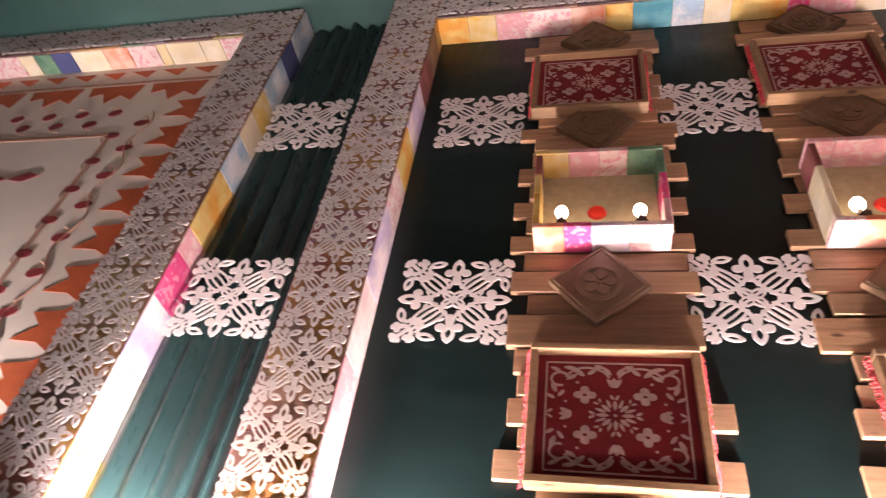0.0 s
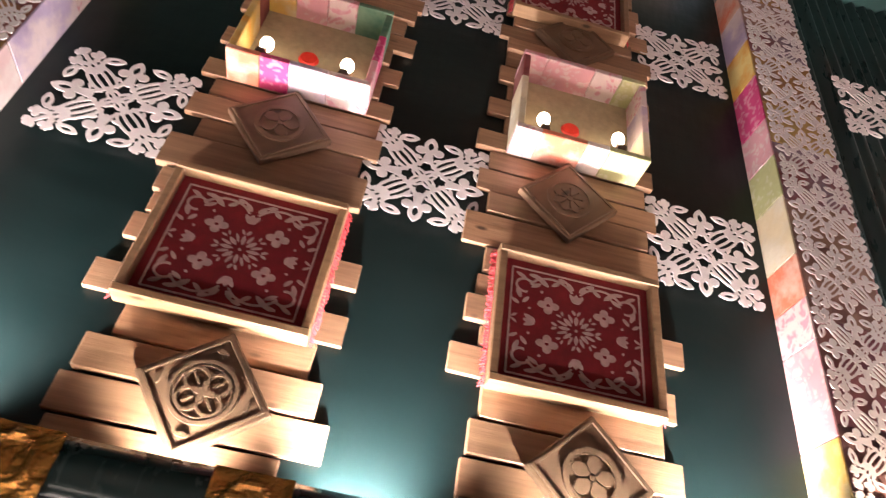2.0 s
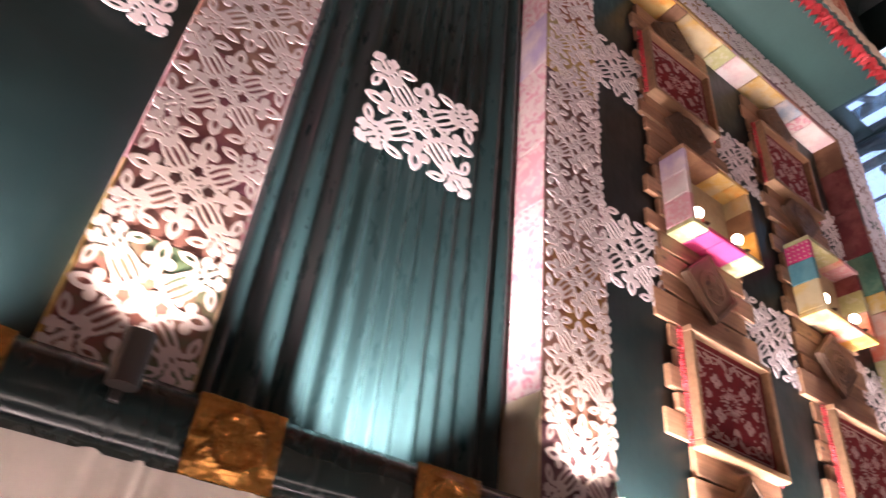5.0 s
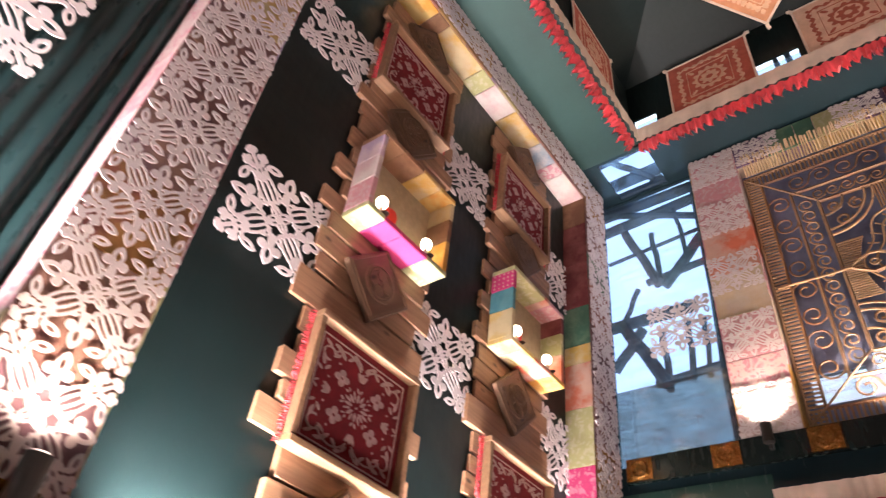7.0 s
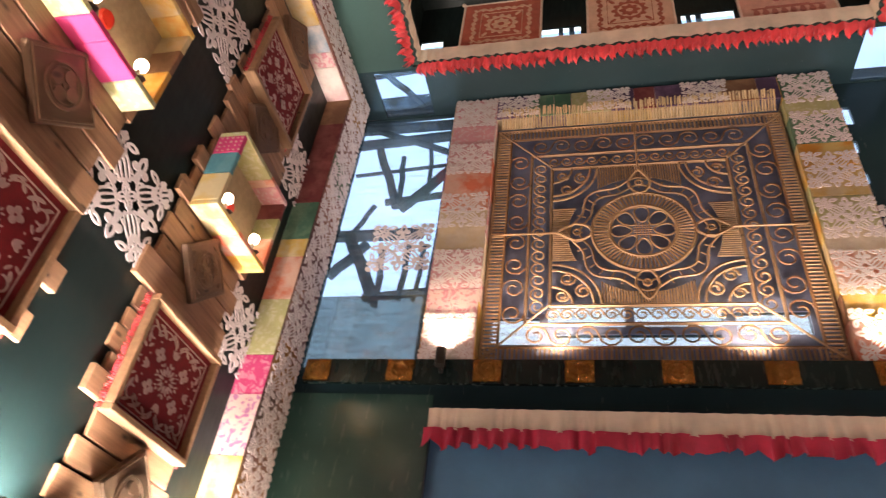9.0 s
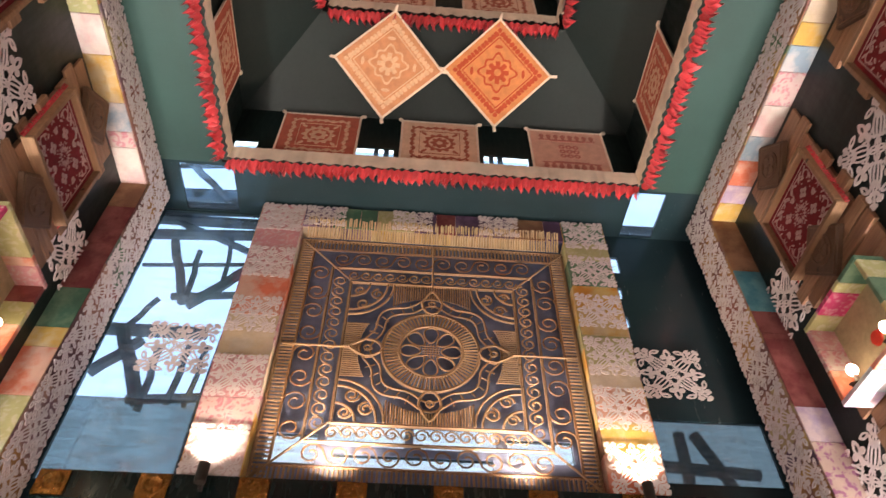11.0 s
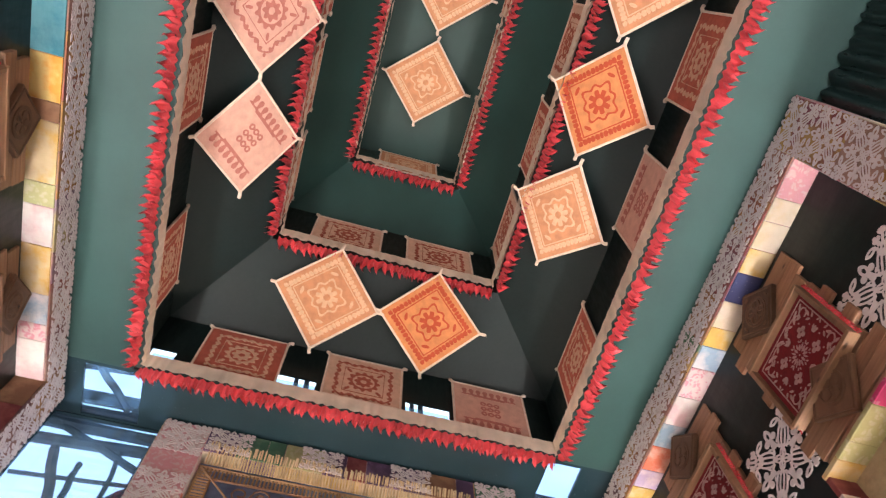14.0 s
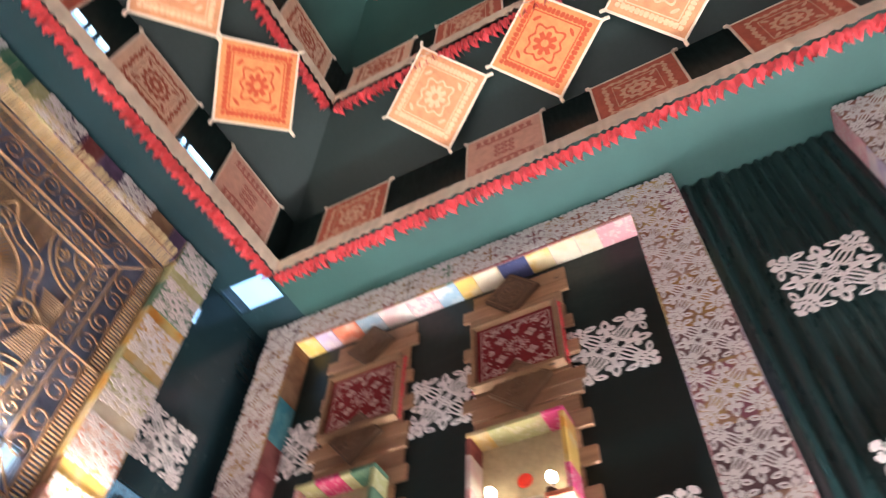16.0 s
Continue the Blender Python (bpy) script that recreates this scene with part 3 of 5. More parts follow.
def flat(z):
    return lambda u, v, w: (u, v, z - w)


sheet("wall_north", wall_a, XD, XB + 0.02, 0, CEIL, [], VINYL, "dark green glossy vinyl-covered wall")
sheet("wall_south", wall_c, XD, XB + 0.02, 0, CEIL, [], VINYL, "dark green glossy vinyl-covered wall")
DOOR = (-0.92, 0.98, 0.0, 2.90)
FILM_WINDOW = (1.09, 1.68, 3.60, 4.99)
LOWER_WINDOW = (1.09, 1.68, 3.17, 3.60)
SIDE_WINDOW = (-1.66, -1.10, 3.28, 3.62)
# three small openings added to imitate a strip of blurred reflections on the vinyl
GLINT_SLITS = [(-1.15, -1.085, 4.66, 4.80), (-1.125, -1.08, 4.44, 4.53), (-1.12, -1.08, 4.22, 4.30)]
LAT_WINDOWS = [(-0.68, -0.37, 3.34, 3.46), (-0.32, 0.07, 3.385, 3.51), (0.11, 0.47, 3.385, 3.51), (0.51, 0.74, 3.29, 3.44), (-0.30, 0.43, 3.275, 3.345)]
sheet("wall_east", wall_b, YC, YA, 0, CEIL, [DOOR, FILM_WINDOW, LOWER_WINDOW, SIDE_WINDOW, *GLINT_SLITS, *LAT_WINDOWS], VINYL_EAST, "dark green glossy vinyl wall with film openings above a doorway")
raw("wall_west", [(XD, YC, 0), (XD, YA, 0), (XD, YA, CEIL), (XD, YC, CEIL), (XD - 0.05, YC, 0), (XD - 0.05, YA, 0), (XD - 0.05, YA, CEIL), (XD - 0.05, YC, CEIL)],
    [(0, 1, 2, 3), (7, 6, 5, 4), (0, 4, 5, 1), (3, 2, 6, 7)], VINYL)
tagged(bpy.data.objects["wall_west"], "plain dark green cloth end wall", kind="structure")
raw("floor", [(XD, YC, 0), (XB + 1.5, YC, 0), (XB + 1.5, YA, 0), (XD, YA, 0), (XD, YC, -0.1), (XB + 1.5, YC, -0.1), (XB + 1.5, YA, -0.1), (XD, YA, -0.1)],
    [(0, 1, 2, 3), (7, 6, 5, 4), (0, 4, 5, 1), (1, 5, 6, 2), (2, 6, 7, 3), (3, 7, 4, 0)], FLOOR)
tagged(bpy.data.objects["floor"], "plain dull red carpeted floor", kind="structure")

# the stepped canopy: half sizes of each opening, its height, and the lift of its riser
Y0, XW = 0.01, 0.45
TIERS = [(5.76, 1.225, 4.98, 5.62), (5.21, 0.745, 5.92, 6.60), (4.865, 0.41, 6.93, 7.50)]
EAVES = [(XW, 5.76, -1.215, 1.235)]
CORNER_HOLES = [(5.84, 6.19, 1.22, 1.54), (5.84, 6.19, -1.41, -1.20)]
sheet("ceiling", flat(CEIL), XD, 5.82, YC, YA, [EAVES[0]], VINYL_CEIL, "flat dark green cloth ceiling around a stepped canopy")
sheet("ceiling_strip", flat(CEIL), 5.82, XB + 0.02, YC, YA, CORNER_HOLES, VINYL_EAST, "dark glossy vinyl strip of ceiling with film openings")


def loft(name, ring0, ring1, holes, material, label):
    """Four cloth sides between two level rectangles (x0, x1, y0, y1, z)."""
    (a0, a1, b0, b1, z0), (c0, c1, d0, d1, z1) = ring0, ring1
    lists = []
    quads = [[(a1, b0, z0), (a1, b1, z0), (c1, d1, z1), (c1, d0, z1)], [(a0, b1, z0), (a0, b0, z0), (c0, d0, z1), (c0, d1, z1)],
             [(a1, b1, z0), (a0, b1, z0), (c0, d1, z1), (c1, d1, z1)], [(a0, b0, z0), (a1, b0, z0), (c1, d0, z1), (c0, d0, z1)]]
    for i, q in enumerate(quads):
        p = [Vector(v) for v in q]
        n = (p[1] - p[0]).cross(p[3] - p[0]).normalized()
        cells = [(s0, s1, t0, t1) for s0, s1 in ((0, 1),) for t0, t1 in ((0, 1),)]
        if i == 0 and holes:
            ss = sorted({0, 1, *[h[k] for h in holes for k in (0, 1)]})
            ts = sorted({0, 1, *[h[k] for h in holes for k in (2, 3)]})
            cells = [(s0, s1, t0, t1) for s0, s1 in zip(ss, ss[1:]) for t0, t1 in zip(ts, ts[1:])
                     if not any(h[0] < (s0 + s1) / 2 < h[1] and h[2] < (t0 + t1) / 2 < h[3] for h in holes)]
        for s0, s1, t0, t1 in cells:
            at = lambda s, t: p[0].lerp(p[1], s).lerp(p[3].lerp(p[2], s), t)
            front = [at(s0, t0), at(s1, t0), at(s1, t1), at(s0, t1)]
            back = [v - n * 0.012 for v in front]
            lists.append((front + back, [(0, 1, 2, 3), (7, 6, 5, 4), (0, 4, 5, 1), (1, 5, 6, 2), (2, 6, 7, 3), (3, 7, 4, 0)]))
    v, f = joined(lists)
    return tagged(raw(name, v, f, material), label, kind="structure")


def ring_of(x1, half, z, grow=0.0):
    return (XW + (5.76 - x1) - grow, x1 + grow, Y0 - half - grow, Y0 + half + grow, z)


RISER_WINDOWS = [(0.605, 0.705, 0.10, 0.42), (0.275, 0.385, 0.10, 0.42), (0.93, 0.985, 0.12, 0.40)]
for k, (x1, half, z0, z1) in enumerate(TIERS):
    # lower tiers take the shade-darkened cloth, upper ones the ceiling cloth
    loft("canopy_riser", ring_of(x1, half, z0, 0.05), ring_of(x1, half, z1, 0.07), RISER_WINDOWS if k == 0 else [], VINYL_CEIL if k == 2 else CANOPY_SHADED, "dark green cloth riser of the stepped canopy")
    if k < 2:
        nx, nh, nz, _ = TIERS[k + 1]
        loft("canopy_slope", ring_of(x1, half, z1, 0.07), ring_of(nx, nh, nz + 0.03, 0.05), [], VINYL_CEIL if k else CANOPY_SHADED, "sloping dark green cloth of the stepped canopy")
tx = ring_of(TIERS[2][0], TIERS[2][1], TIERS[2][3], 0.08)
raw("canopy_top", [(tx[0], tx[2], tx[4]), (tx[1], tx[2], tx[4]), (tx[1], tx[3], tx[4]), (tx[0], tx[3], tx[4]), (tx[0], tx[2], tx[4] + 0.02), (tx[1], tx[2], tx[4] + 0.02), (tx[1], tx[3], tx[4] + 0.02), (tx[0], tx[3], tx[4] + 0.02)],
    [(3, 2, 1, 0), (4, 5, 6, 7)], VINYL_CEIL)
tagged(bpy.data.objects["canopy_top"], "dark green cloth top of the canopy", kind="structure")

# daylight beyond the film openings, with the scaffold that carries the hall
raw("backdrop", [(7.6, -3.6, 2.6), (7.6, 3.6, 2.6), (7.6, 3.6, 9.0), (7.6, -3.6, 9.0), (7.62, -3.6, 2.6), (7.62, 3.6, 2.6), (7.62, 3.6, 9.0), (7.62, -3.6, 9.0)], [(0, 3, 2, 1), (4, 5, 6, 7)], SKY)
tagged(bpy.data.objects["backdrop"], "pale blue daylight sky beyond the hall", kind="structure")


def pane(name, to_world, h, material):
    p = [to_world(u, v, w) for w in (-0.008, -0.011) for u, v in ((h[0], h[2]), (h[1], h[2]), (h[1], h[3]), (h[0], h[3]))]
    ob = tagged(raw(name, p, [(0, 1, 2, 3), (7, 6, 5, 4)], material), "stretched bluish plastic film over an opening", kind="structure")
    ob.visible_shadow = False


for i, h in enumerate([FILM_WINDOW, *LAT_WINDOWS]):
    pane("window_%d" % (i + 1), wall_b, h, FILM_MID if i else FILM)
# side and lower openings: their weaker daylight is in the film's tint
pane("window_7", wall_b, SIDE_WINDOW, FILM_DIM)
pane("window_8", wall_b, LOWER_WINDOW, FILM_SHADED)
# film over the added openings that pass for reflections
for k, h in enumerate(GLINT_SLITS):
    pane("window_%d" % (20 + k), wall_b, h, FILM)
for i, h in enumerate(CORNER_HOLES):
    pane("window_%d" % (9 + i), flat(CEIL), h, FILM)

for k, (s0, s1, t0, t1) in enumerate(RISER_WINDOWS):
    pane("window_%d" % (11 + k), lambda u, v, w: (5.845 - w, u, v), (Y0 - 1.275 + 2.55 * s0 - 0.01, Y0 - 1.275 + 2.55 * s1 + 0.01, 4.98 + 0.64 * t0 - 0.01, 4.98 + 0.64 * t1 + 0.01), FILM)
for k, (u0, u1) in enumerate(((0.985, YA - 0.02), (YC + 0.02, -0.925))):
    raw("wall_lining_%d" % (k + 1), [wall_b(u, v, w) for w in (0.006, 0.002) for u, v in ((u0, 0), (u1, 0), (u1, 3.03), (u0, 3.03))], [(0, 3, 2, 1), (0, 1, 5, 4), (1, 2, 6, 5), (2, 3, 7, 6), (3, 0, 4, 7)], LINING)
    tagged(bpy.data.objects["wall_lining_%d" % (k + 1)], "plain green cloth lining beside the doorway", kind="structure")

scaffold = thing("scaffold", pose(6.4, 0, 0), "bamboo scaffold poles lashed behind the film wall, coloured as dark silhouettes", "scaffold")


def pole(a, b, r=0.022):
    o = Vector((6.4, 0, 0))
    pts = [Vector(a).lerp(Vector(b), k / 4) + Vector((0, 0.006 * math.sin(k * 2.1), 0)) - o for k in range(5)]
    v, f = tube(pts, r, 7)
    raw("pole", v, f, BAMBOO_SILHOUETTE, scaffold)


for a, b, r in [((6.27, 1.0, 4.98), (6.27, 1.8, 4.98), 0.035), ((6.27, 1.0, 4.88), (6.289999999999999, 1.8, 4.85), 0.034), ((6.27, 1.57, 4.78), (6.31, 1.4, 4.32), 0.028), ((6.27, 1.4, 4.7), (6.27, 1.375, 4.32), 0.018),
                ((6.27, 1.06, 4.6), (6.289999999999999, 1.36, 4.28), 0.03), ((6.27, 1.0, 4.37), (6.31, 1.47, 4.36), 0.022), ((6.27, 1.64, 4.98), (6.27, 1.06, 4.7), 0.022), ((6.27, 1.09, 3.2), (6.289999999999999, 1.08, 5.0), 0.04),
                ((6.27, 1.2, 4.07), (6.31, 1.8, 4.1), 0.036), ((6.27, 1.64, 4.08), (6.27, 1.41, 3.62), 0.036), ((6.27, 1.7, 3.78), (6.289999999999999, 1.52, 4.02), 0.03), ((6.27, 1.41, 3.96), (6.31, 1.41, 3.6), 0.02),
                ((6.27, 1.26, 3.98), (6.27, 1.27, 3.62), 0.018), ((6.27, 1.17, 3.98), (6.289999999999999, 1.19, 3.62), 0.014), ((6.27, 1.05, 3.67), (6.31, 1.48, 3.66), 0.024), ((6.27, 1.24, 4.9), (6.27, 1.2, 4.4), 0.014),
                ((6.27, 1.0, 4.62), (6.289999999999999, 1.7, 4.58), 0.012), ((6.27, 1.52, 4.3), (6.31, 1.66, 4.08), 0.016), ((6.35, 1.3, 5.25), (6.3, 1.5, 5.1), 0.031), ((6.4, 1.2, 5.42), (6.4, 1.7, 5.4), 0.046),
                ((5.88, 1.47, 5.05), (6.15, 1.29, 5.05), 0.022), ((5.9, 1.2, 5.09), (5.93, 1.56, 5.09), 0.016), ((6.22, 1.0, 5.06), (6.22, 1.8, 5.03), 0.046), ((6.44, -1.7, 3.48), (6.44, -1.0, 3.52), 0.031),
                ((6.44, -1.3, 3.2), (6.44, -1.34, 3.7), 0.031), ((6.44, -1.62, 3.2), (6.44, -1.42, 3.7), 0.031), ((6.44, -1.08, 4.45), (6.44, -1.2, 4.45), 0.046), ((6.44, -1.0, 4.65), (6.44, -1.2, 4.7), 0.046),
                ((6.3, -1.2, 5.2), (6.3, -1.6, 5.2), 0.031), ((6.4, -0.2, 5.0), (6.4, 1.0, 5.02), 0.046), ((6.05, 0.34, 5.06), (6.05, 0.34, 5.7), 0.019), ((6.05, -0.44, 5.06), (6.05, -0.44, 5.7), 0.019),
                ((6.08, -0.7, 5.13), (6.08, 0.7, 5.13), 0.019), ((6.08, -0.7, 5.22), (6.08, 0.7, 5.22), 0.019), ((6.05, -0.38, 5.06), (6.05, -0.38, 5.7), 0.016), ((6.05, 0.41, 5.06), (6.05, 0.41, 5.7), 0.016)]:
    pole(a, b, r)


# ---- walls: pillars, beams, drapes ----
def patches(root, along, lo, hi, cross0, cross1, level, mats, rng, normal, name="patch"):
    """Sewn cotton pieces side by side. along 'v' or 'u'; cross is the other in-plane axis; normal says which axis is constant."""
    if isinstance(mats, str):
        words = mats.split()
        cuts = [lo] + [lo + (hi - lo) * (k + rng.uniform(-0.36, 0.36)) / len(words) for k in range(1, len(words))] + [hi]
        runs = [(c0, c1, COTTON[word]) for c0, c1, word in zip(cuts, cuts[1:], words)]
    else:
        runs, c0 = [], lo
        while c0 < hi - 0.02:
            c1 = min(hi, c0 + rng.uniform(0.16, 0.34))
            c1 = hi if hi - c1 < 0.08 else c1
            runs.append((c0, c1, rng.choice(mats)))
            c0 = c1
    for a, b, mat in runs:
        g = 0.0015
        if normal == "u":
            bm = box_bm(level - 0.004, level + 0.004, a + g, b - g, cross0, cross1, 0.0015)
        elif normal == "v":
            bm = box_bm(a + g, b - g, level - 0.004, level + 0.004, cross0, cross1, 0.0015)
        elif along == "v":
            bm = box_bm(cross0, cross1, a + g, b - g, level - 0.004, level + 0.004, 0.0015)
        else:
            bm = box_bm(a + g, b - g, cross0, cross1, level - 0.004, level + 0.004, 0.0015)
        part(name, bm, mat, root)


def pillar(side, u0, u1, v0, v1, depth, rng, mats, left_mats, right_mats, label, count=0):
    """Cotton is named from the foot up; left and right are as one faces the wall."""
    w, h = u1 - u0, v1 - v0
    uc = (u0 + u1) / 2
    root = thing("decorated_pillar", on_wall(side, uc, v0), label, "pillar", "tiled pillars")
    part("core", box_bm(-w / 2 + 0.006, w / 2 - 0.006, 0, h, 0.0, depth - 0.006, 0), F_WASH, root)
    patches(root, "v", 0, h, -w / 2, w / 2, depth, mats, rng, "w")
    patches(root, "v", 0, h, 0.0, depth + 0.004, -w / 2, left_mats, rng, "u")
    patches(root, "v", 0, h, 0.0, depth + 0.004, w / 2, right_mats, rng, "u")
    n = count or round(h / 0.262)
    step = 0.255 if count else h / n
    for i in range(n):
        z = step / 2 + (h - step) * i / (n - 1)
        ob = link("tile", LACE_TILE, None, root, pose(rng.uniform(-0.004, 0.004), z, depth + 0.013, 0, 0, rng.uniform(-1.2, 1.2)))
        ob.scale = (w / 0.255 * 0.985, step / 0.262, 1)
    return root


def beam(side, u0, u1, v0, v1, depth, rng, mats, soffit_mats, label, tile_step=0.262, every=1):
    w, h = u1 - u0, v1 - v0
    root = thing("decorated_beam", on_wall(side, (u0 + u1) / 2, v0), label, "beam", "tiled beams")
    part("core", box_bm(-w / 2, w / 2, 0.006, h, 0.0, depth - 0.006, 0), F_WASH, root)
    patches(root, "u", -w / 2, w / 2, 0, h, depth, mats, rng, "w")
    patches(root, "u", -w / 2, w / 2, 0.0, depth - 0.006, 0.0, soffit_mats, rng, "v")
    n = round(w / tile_step)
    for i in range(0, n, every):
        ob = link("tile", LACE_TILE, None, root, pose(-w / 2 + w * (i + 0.5) / n, h / 2, depth + 0.013))
        ob.scale = ((w / n if every == 1 else 0.25) / 0.258, h / 0.258, 1)
    return root


PINK_MIX, HOT_MIX = [F_BACK, F_BACK, F_BACK, F_DEEP], [F_PINK, F_WASH, F_WARM, F_WASH]
BOT, SOFFIT, TOP, DEPTH = 2.06, 4.775, 4.985, 0.145
BAYS = [(-0.245, 2.625, 0.25), (3.435, 6.095, 0.255)]
# cotton inside each bay: the west side and the east side from the foot up, and the underside of the beam from its left end
EDGES = {("A", 0): ("white rose pink white lilac rose orange lilac maroon brown orange", "orange yellow pink rose coral cream lime pink magenta orange lilac coral grey brown", "orange yellow pink rose coral orange teal sky cream orange magenta pink cream white sky"),
         ("A", 1): ("cream lime rose pink rose lilac pink white cream rose pink", "pink yellow violet magenta lime coral yellow green maroon maroon brown maroon", "rose teal orange brown yellow lime white yellow sky rose white"),
         ("C", 0): ("white rose pink white lilac rose orange", "orange yellow pink rose coral cream lime", "orange yellow pink rose coral orange teal sky cream"),
         ("C", 1): ("white rose orange pink lilac yellow rose cream", "coral orange brown violet lilac maroon maroon teal brown brown", "yellow lilac coral sky white rose sky yellow cream navy yellow cream cream pink")}
rng = random.Random(7)
for side in "AC":
    for k, (b0, b1, pw) in enumerate(BAYS):
        west, east, under = EDGES[side, k]
        outer = "cream rose rose pink rose lilac rose cream lilac pink"
        low, high = (outer, west) if side == "A" else (west, outer)
        pillar(side, b0, b0 + pw, BOT, TOP, DEPTH, rng, PINK_MIX, low, high, "pillar of white fretwork tiles over patchwork cotton, lit from below")
        low, high = (east, outer) if side == "A" else (outer, east)
        pillar(side, b1 - pw, b1, BOT, TOP, DEPTH, rng, PINK_MIX, low, high, "pillar of white fretwork tiles with dark printed patchwork sides" if k else "pillar of white fretwork tiles with bright printed patchwork sides")
        beam(side, b0 + pw, b1 - pw, SOFFIT, TOP, DEPTH, rng, PINK_MIX, under, "top beam of white fretwork tiles with a patchwork underside")


def drape(side, u0, u1, v0, v1, seed):
    """Broad soft folds at one edge, then narrow straight ones."""
    rg = random.Random(seed)
    edges, u = [u0], u0
    while u < u1 - 0.03:
        u += rg.uniform(0.075, 0.11) if u - u0 < 0.26 else rg.uniform(0.046, 0.072)
        edges.append(min(u, u1))
    edges[-1] = u1
    n, rows = int((u1 - u0) / 0.006), 20
    lift = [rg.uniform(0.7, 1.2) for _ in edges]
    lean = [rg.uniform(-0.006, 0.006) for _ in edges]
    verts, faces = [], []
    for j in range(rows + 1):
        v = v0 + (v1 - v0) * j / rows
        for i in range(n + 1):
            x = u0 + (u1 - u0) * i / n
            k = max(q for q in range(len(edges) - 1) if edges[q] <= x + 1e-9)
            width = edges[k + 1] - edges[k]
            f = (x - edges[k]) / width
            w = 0.006 + 0.42 * width * lift[k] * (0.5 - 0.5 * math.cos(2 * math.pi * f)) ** 0.85 * (0.9 + 0.12 * math.sin(v * 1.1 + k * 1.7))
            verts.append((x + lean[k] * math.sin(math.pi * f) * math.sin(v * 1.3 + k) - (u0 + u1) / 2, v - v0, w))
    for j in range(rows):
        for i in range(n):
            a = j * (n + 1) + i
            faces.append((a, a + 1, a + n + 2, a + n + 1))
    ob = raw("pleated_drape", verts, faces, DRAPE, None, on_wall(side, (u0 + u1) / 2, v0), smooth=True)
    return tagged(ob, "dark green satin drape hanging in upright pleats", "drape", "pleated drapes")


for side in "AC":
    drape(side, 2.63, 3.43, 2.02, 4.99, 3)
    drape(side, -0.745, -0.25, 2.02, 4.99, 5)


def cutout(side, u, z, size=0.385, out=0.012, turn=0.0):
    m = on_wall(side, u, z, out) @ pose(0, 0, 0, 0, 0, turn) @ Matrix.Diagonal((size / 0.40, size * 0.92 / 0.40, 1, 1))
    ob = new("fretwork_cutout", LACE)
    ob.matrix_basis = m
    return tagged(ob, "white fretwork foam cutout pinned to dark green cloth", "wall ornament", "fretwork cutouts")


for side in "AC":
    for u, out in ((-0.52, 0.056), (0.28, 0.012), (1.21, 0.012), (2.145, 0.012), (3.03, 0.054), (3.975, 0.012), (4.84, 0.012), (5.765, 0.012)):
        for z in (3.088, 4.090 if side == "A" else 4.045):
            cutout(side, u + rng.uniform(-0.006, 0.006), z + rng.uniform(-0.006, 0.006) - (0.026 if out > 0.03 else 0.0), 0.385, out, rng.uniform(-1.5, 1.5))
cutout("B", 1.28, 3.905, 0.35)
cutout("B", -1.275, 3.90, 0.35)


# ---- plank columns with frames, niches and carved tiles ----
PLANKS = [(2.070, 2.150, -0.24, 0.27), (2.155, 2.250, -0.25, 0.345), (2.255, 2.345, -0.23, 0.31), (2.35, 2.45, -0.20, 0.28), (2.46, 2.55, -0.31, 0.33), (2.56, 2.62, -0.25, 0.26), (2.63, 2.715, -0.29, 0.35), (2.72, 2.79, -0.25, 0.25),
          (2.80, 2.885, -0.26, 0.26), (2.89, 3.012, -0.31, 0.30), (3.018, 3.098, -0.25, 0.26), (3.104, 3.196, -0.29, 0.31), (3.202, 3.284, -0.26, 0.27), (3.29, 3.37, -0.31, 0.29), (3.375, 3.46, -0.25, 0.25), (3.465, 3.55, -0.30, 0.31),
          (3.555, 3.64, -0.24, 0.25), (3.645, 3.735, -0.29, 0.31), (3.74, 3.83, -0.25, 0.27), (3.836, 3.908, -0.26, 0.30), (3.914, 3.99, -0.30, 0.31), (3.996, 4.07, -0.25, 0.25), (4.075, 4.16, -0.29, 0.31), (4.165, 4.25, -0.25, 0.26),
          (4.255, 4.34, -0.30, 0.28), (4.345, 4.43, -0.25, 0.25), (4.436, 4.53, -0.27, 0.26), (4.536, 4.62, -0.31, 0.30), (4.625, 4.725, -0.26, 0.29)]


def plank_column(m, seed):
    rg = random.Random(seed)
    root = thing("plank_column", m, "upright stack of rough pine planks with uneven ends", "wood panel", "plank columns")
    for z0, z1, a, b in PLANKS:
        out = rg.choice((0.020, 0.024, 0.030))
        bm = box_bm(a + rg.uniform(-0.015, 0.015), b + rg.uniform(-0.015, 0.015), z0 - 2.06 + 0.001, z1 - 2.06 - 0.001, 0.004, out, 0.0025)
        for v in bm.verts:
            v.co.y += 0.004 * math.sin(v.co.x * 3 + z0 * 9)
        part("plank", bm, PINE, root)
    return root


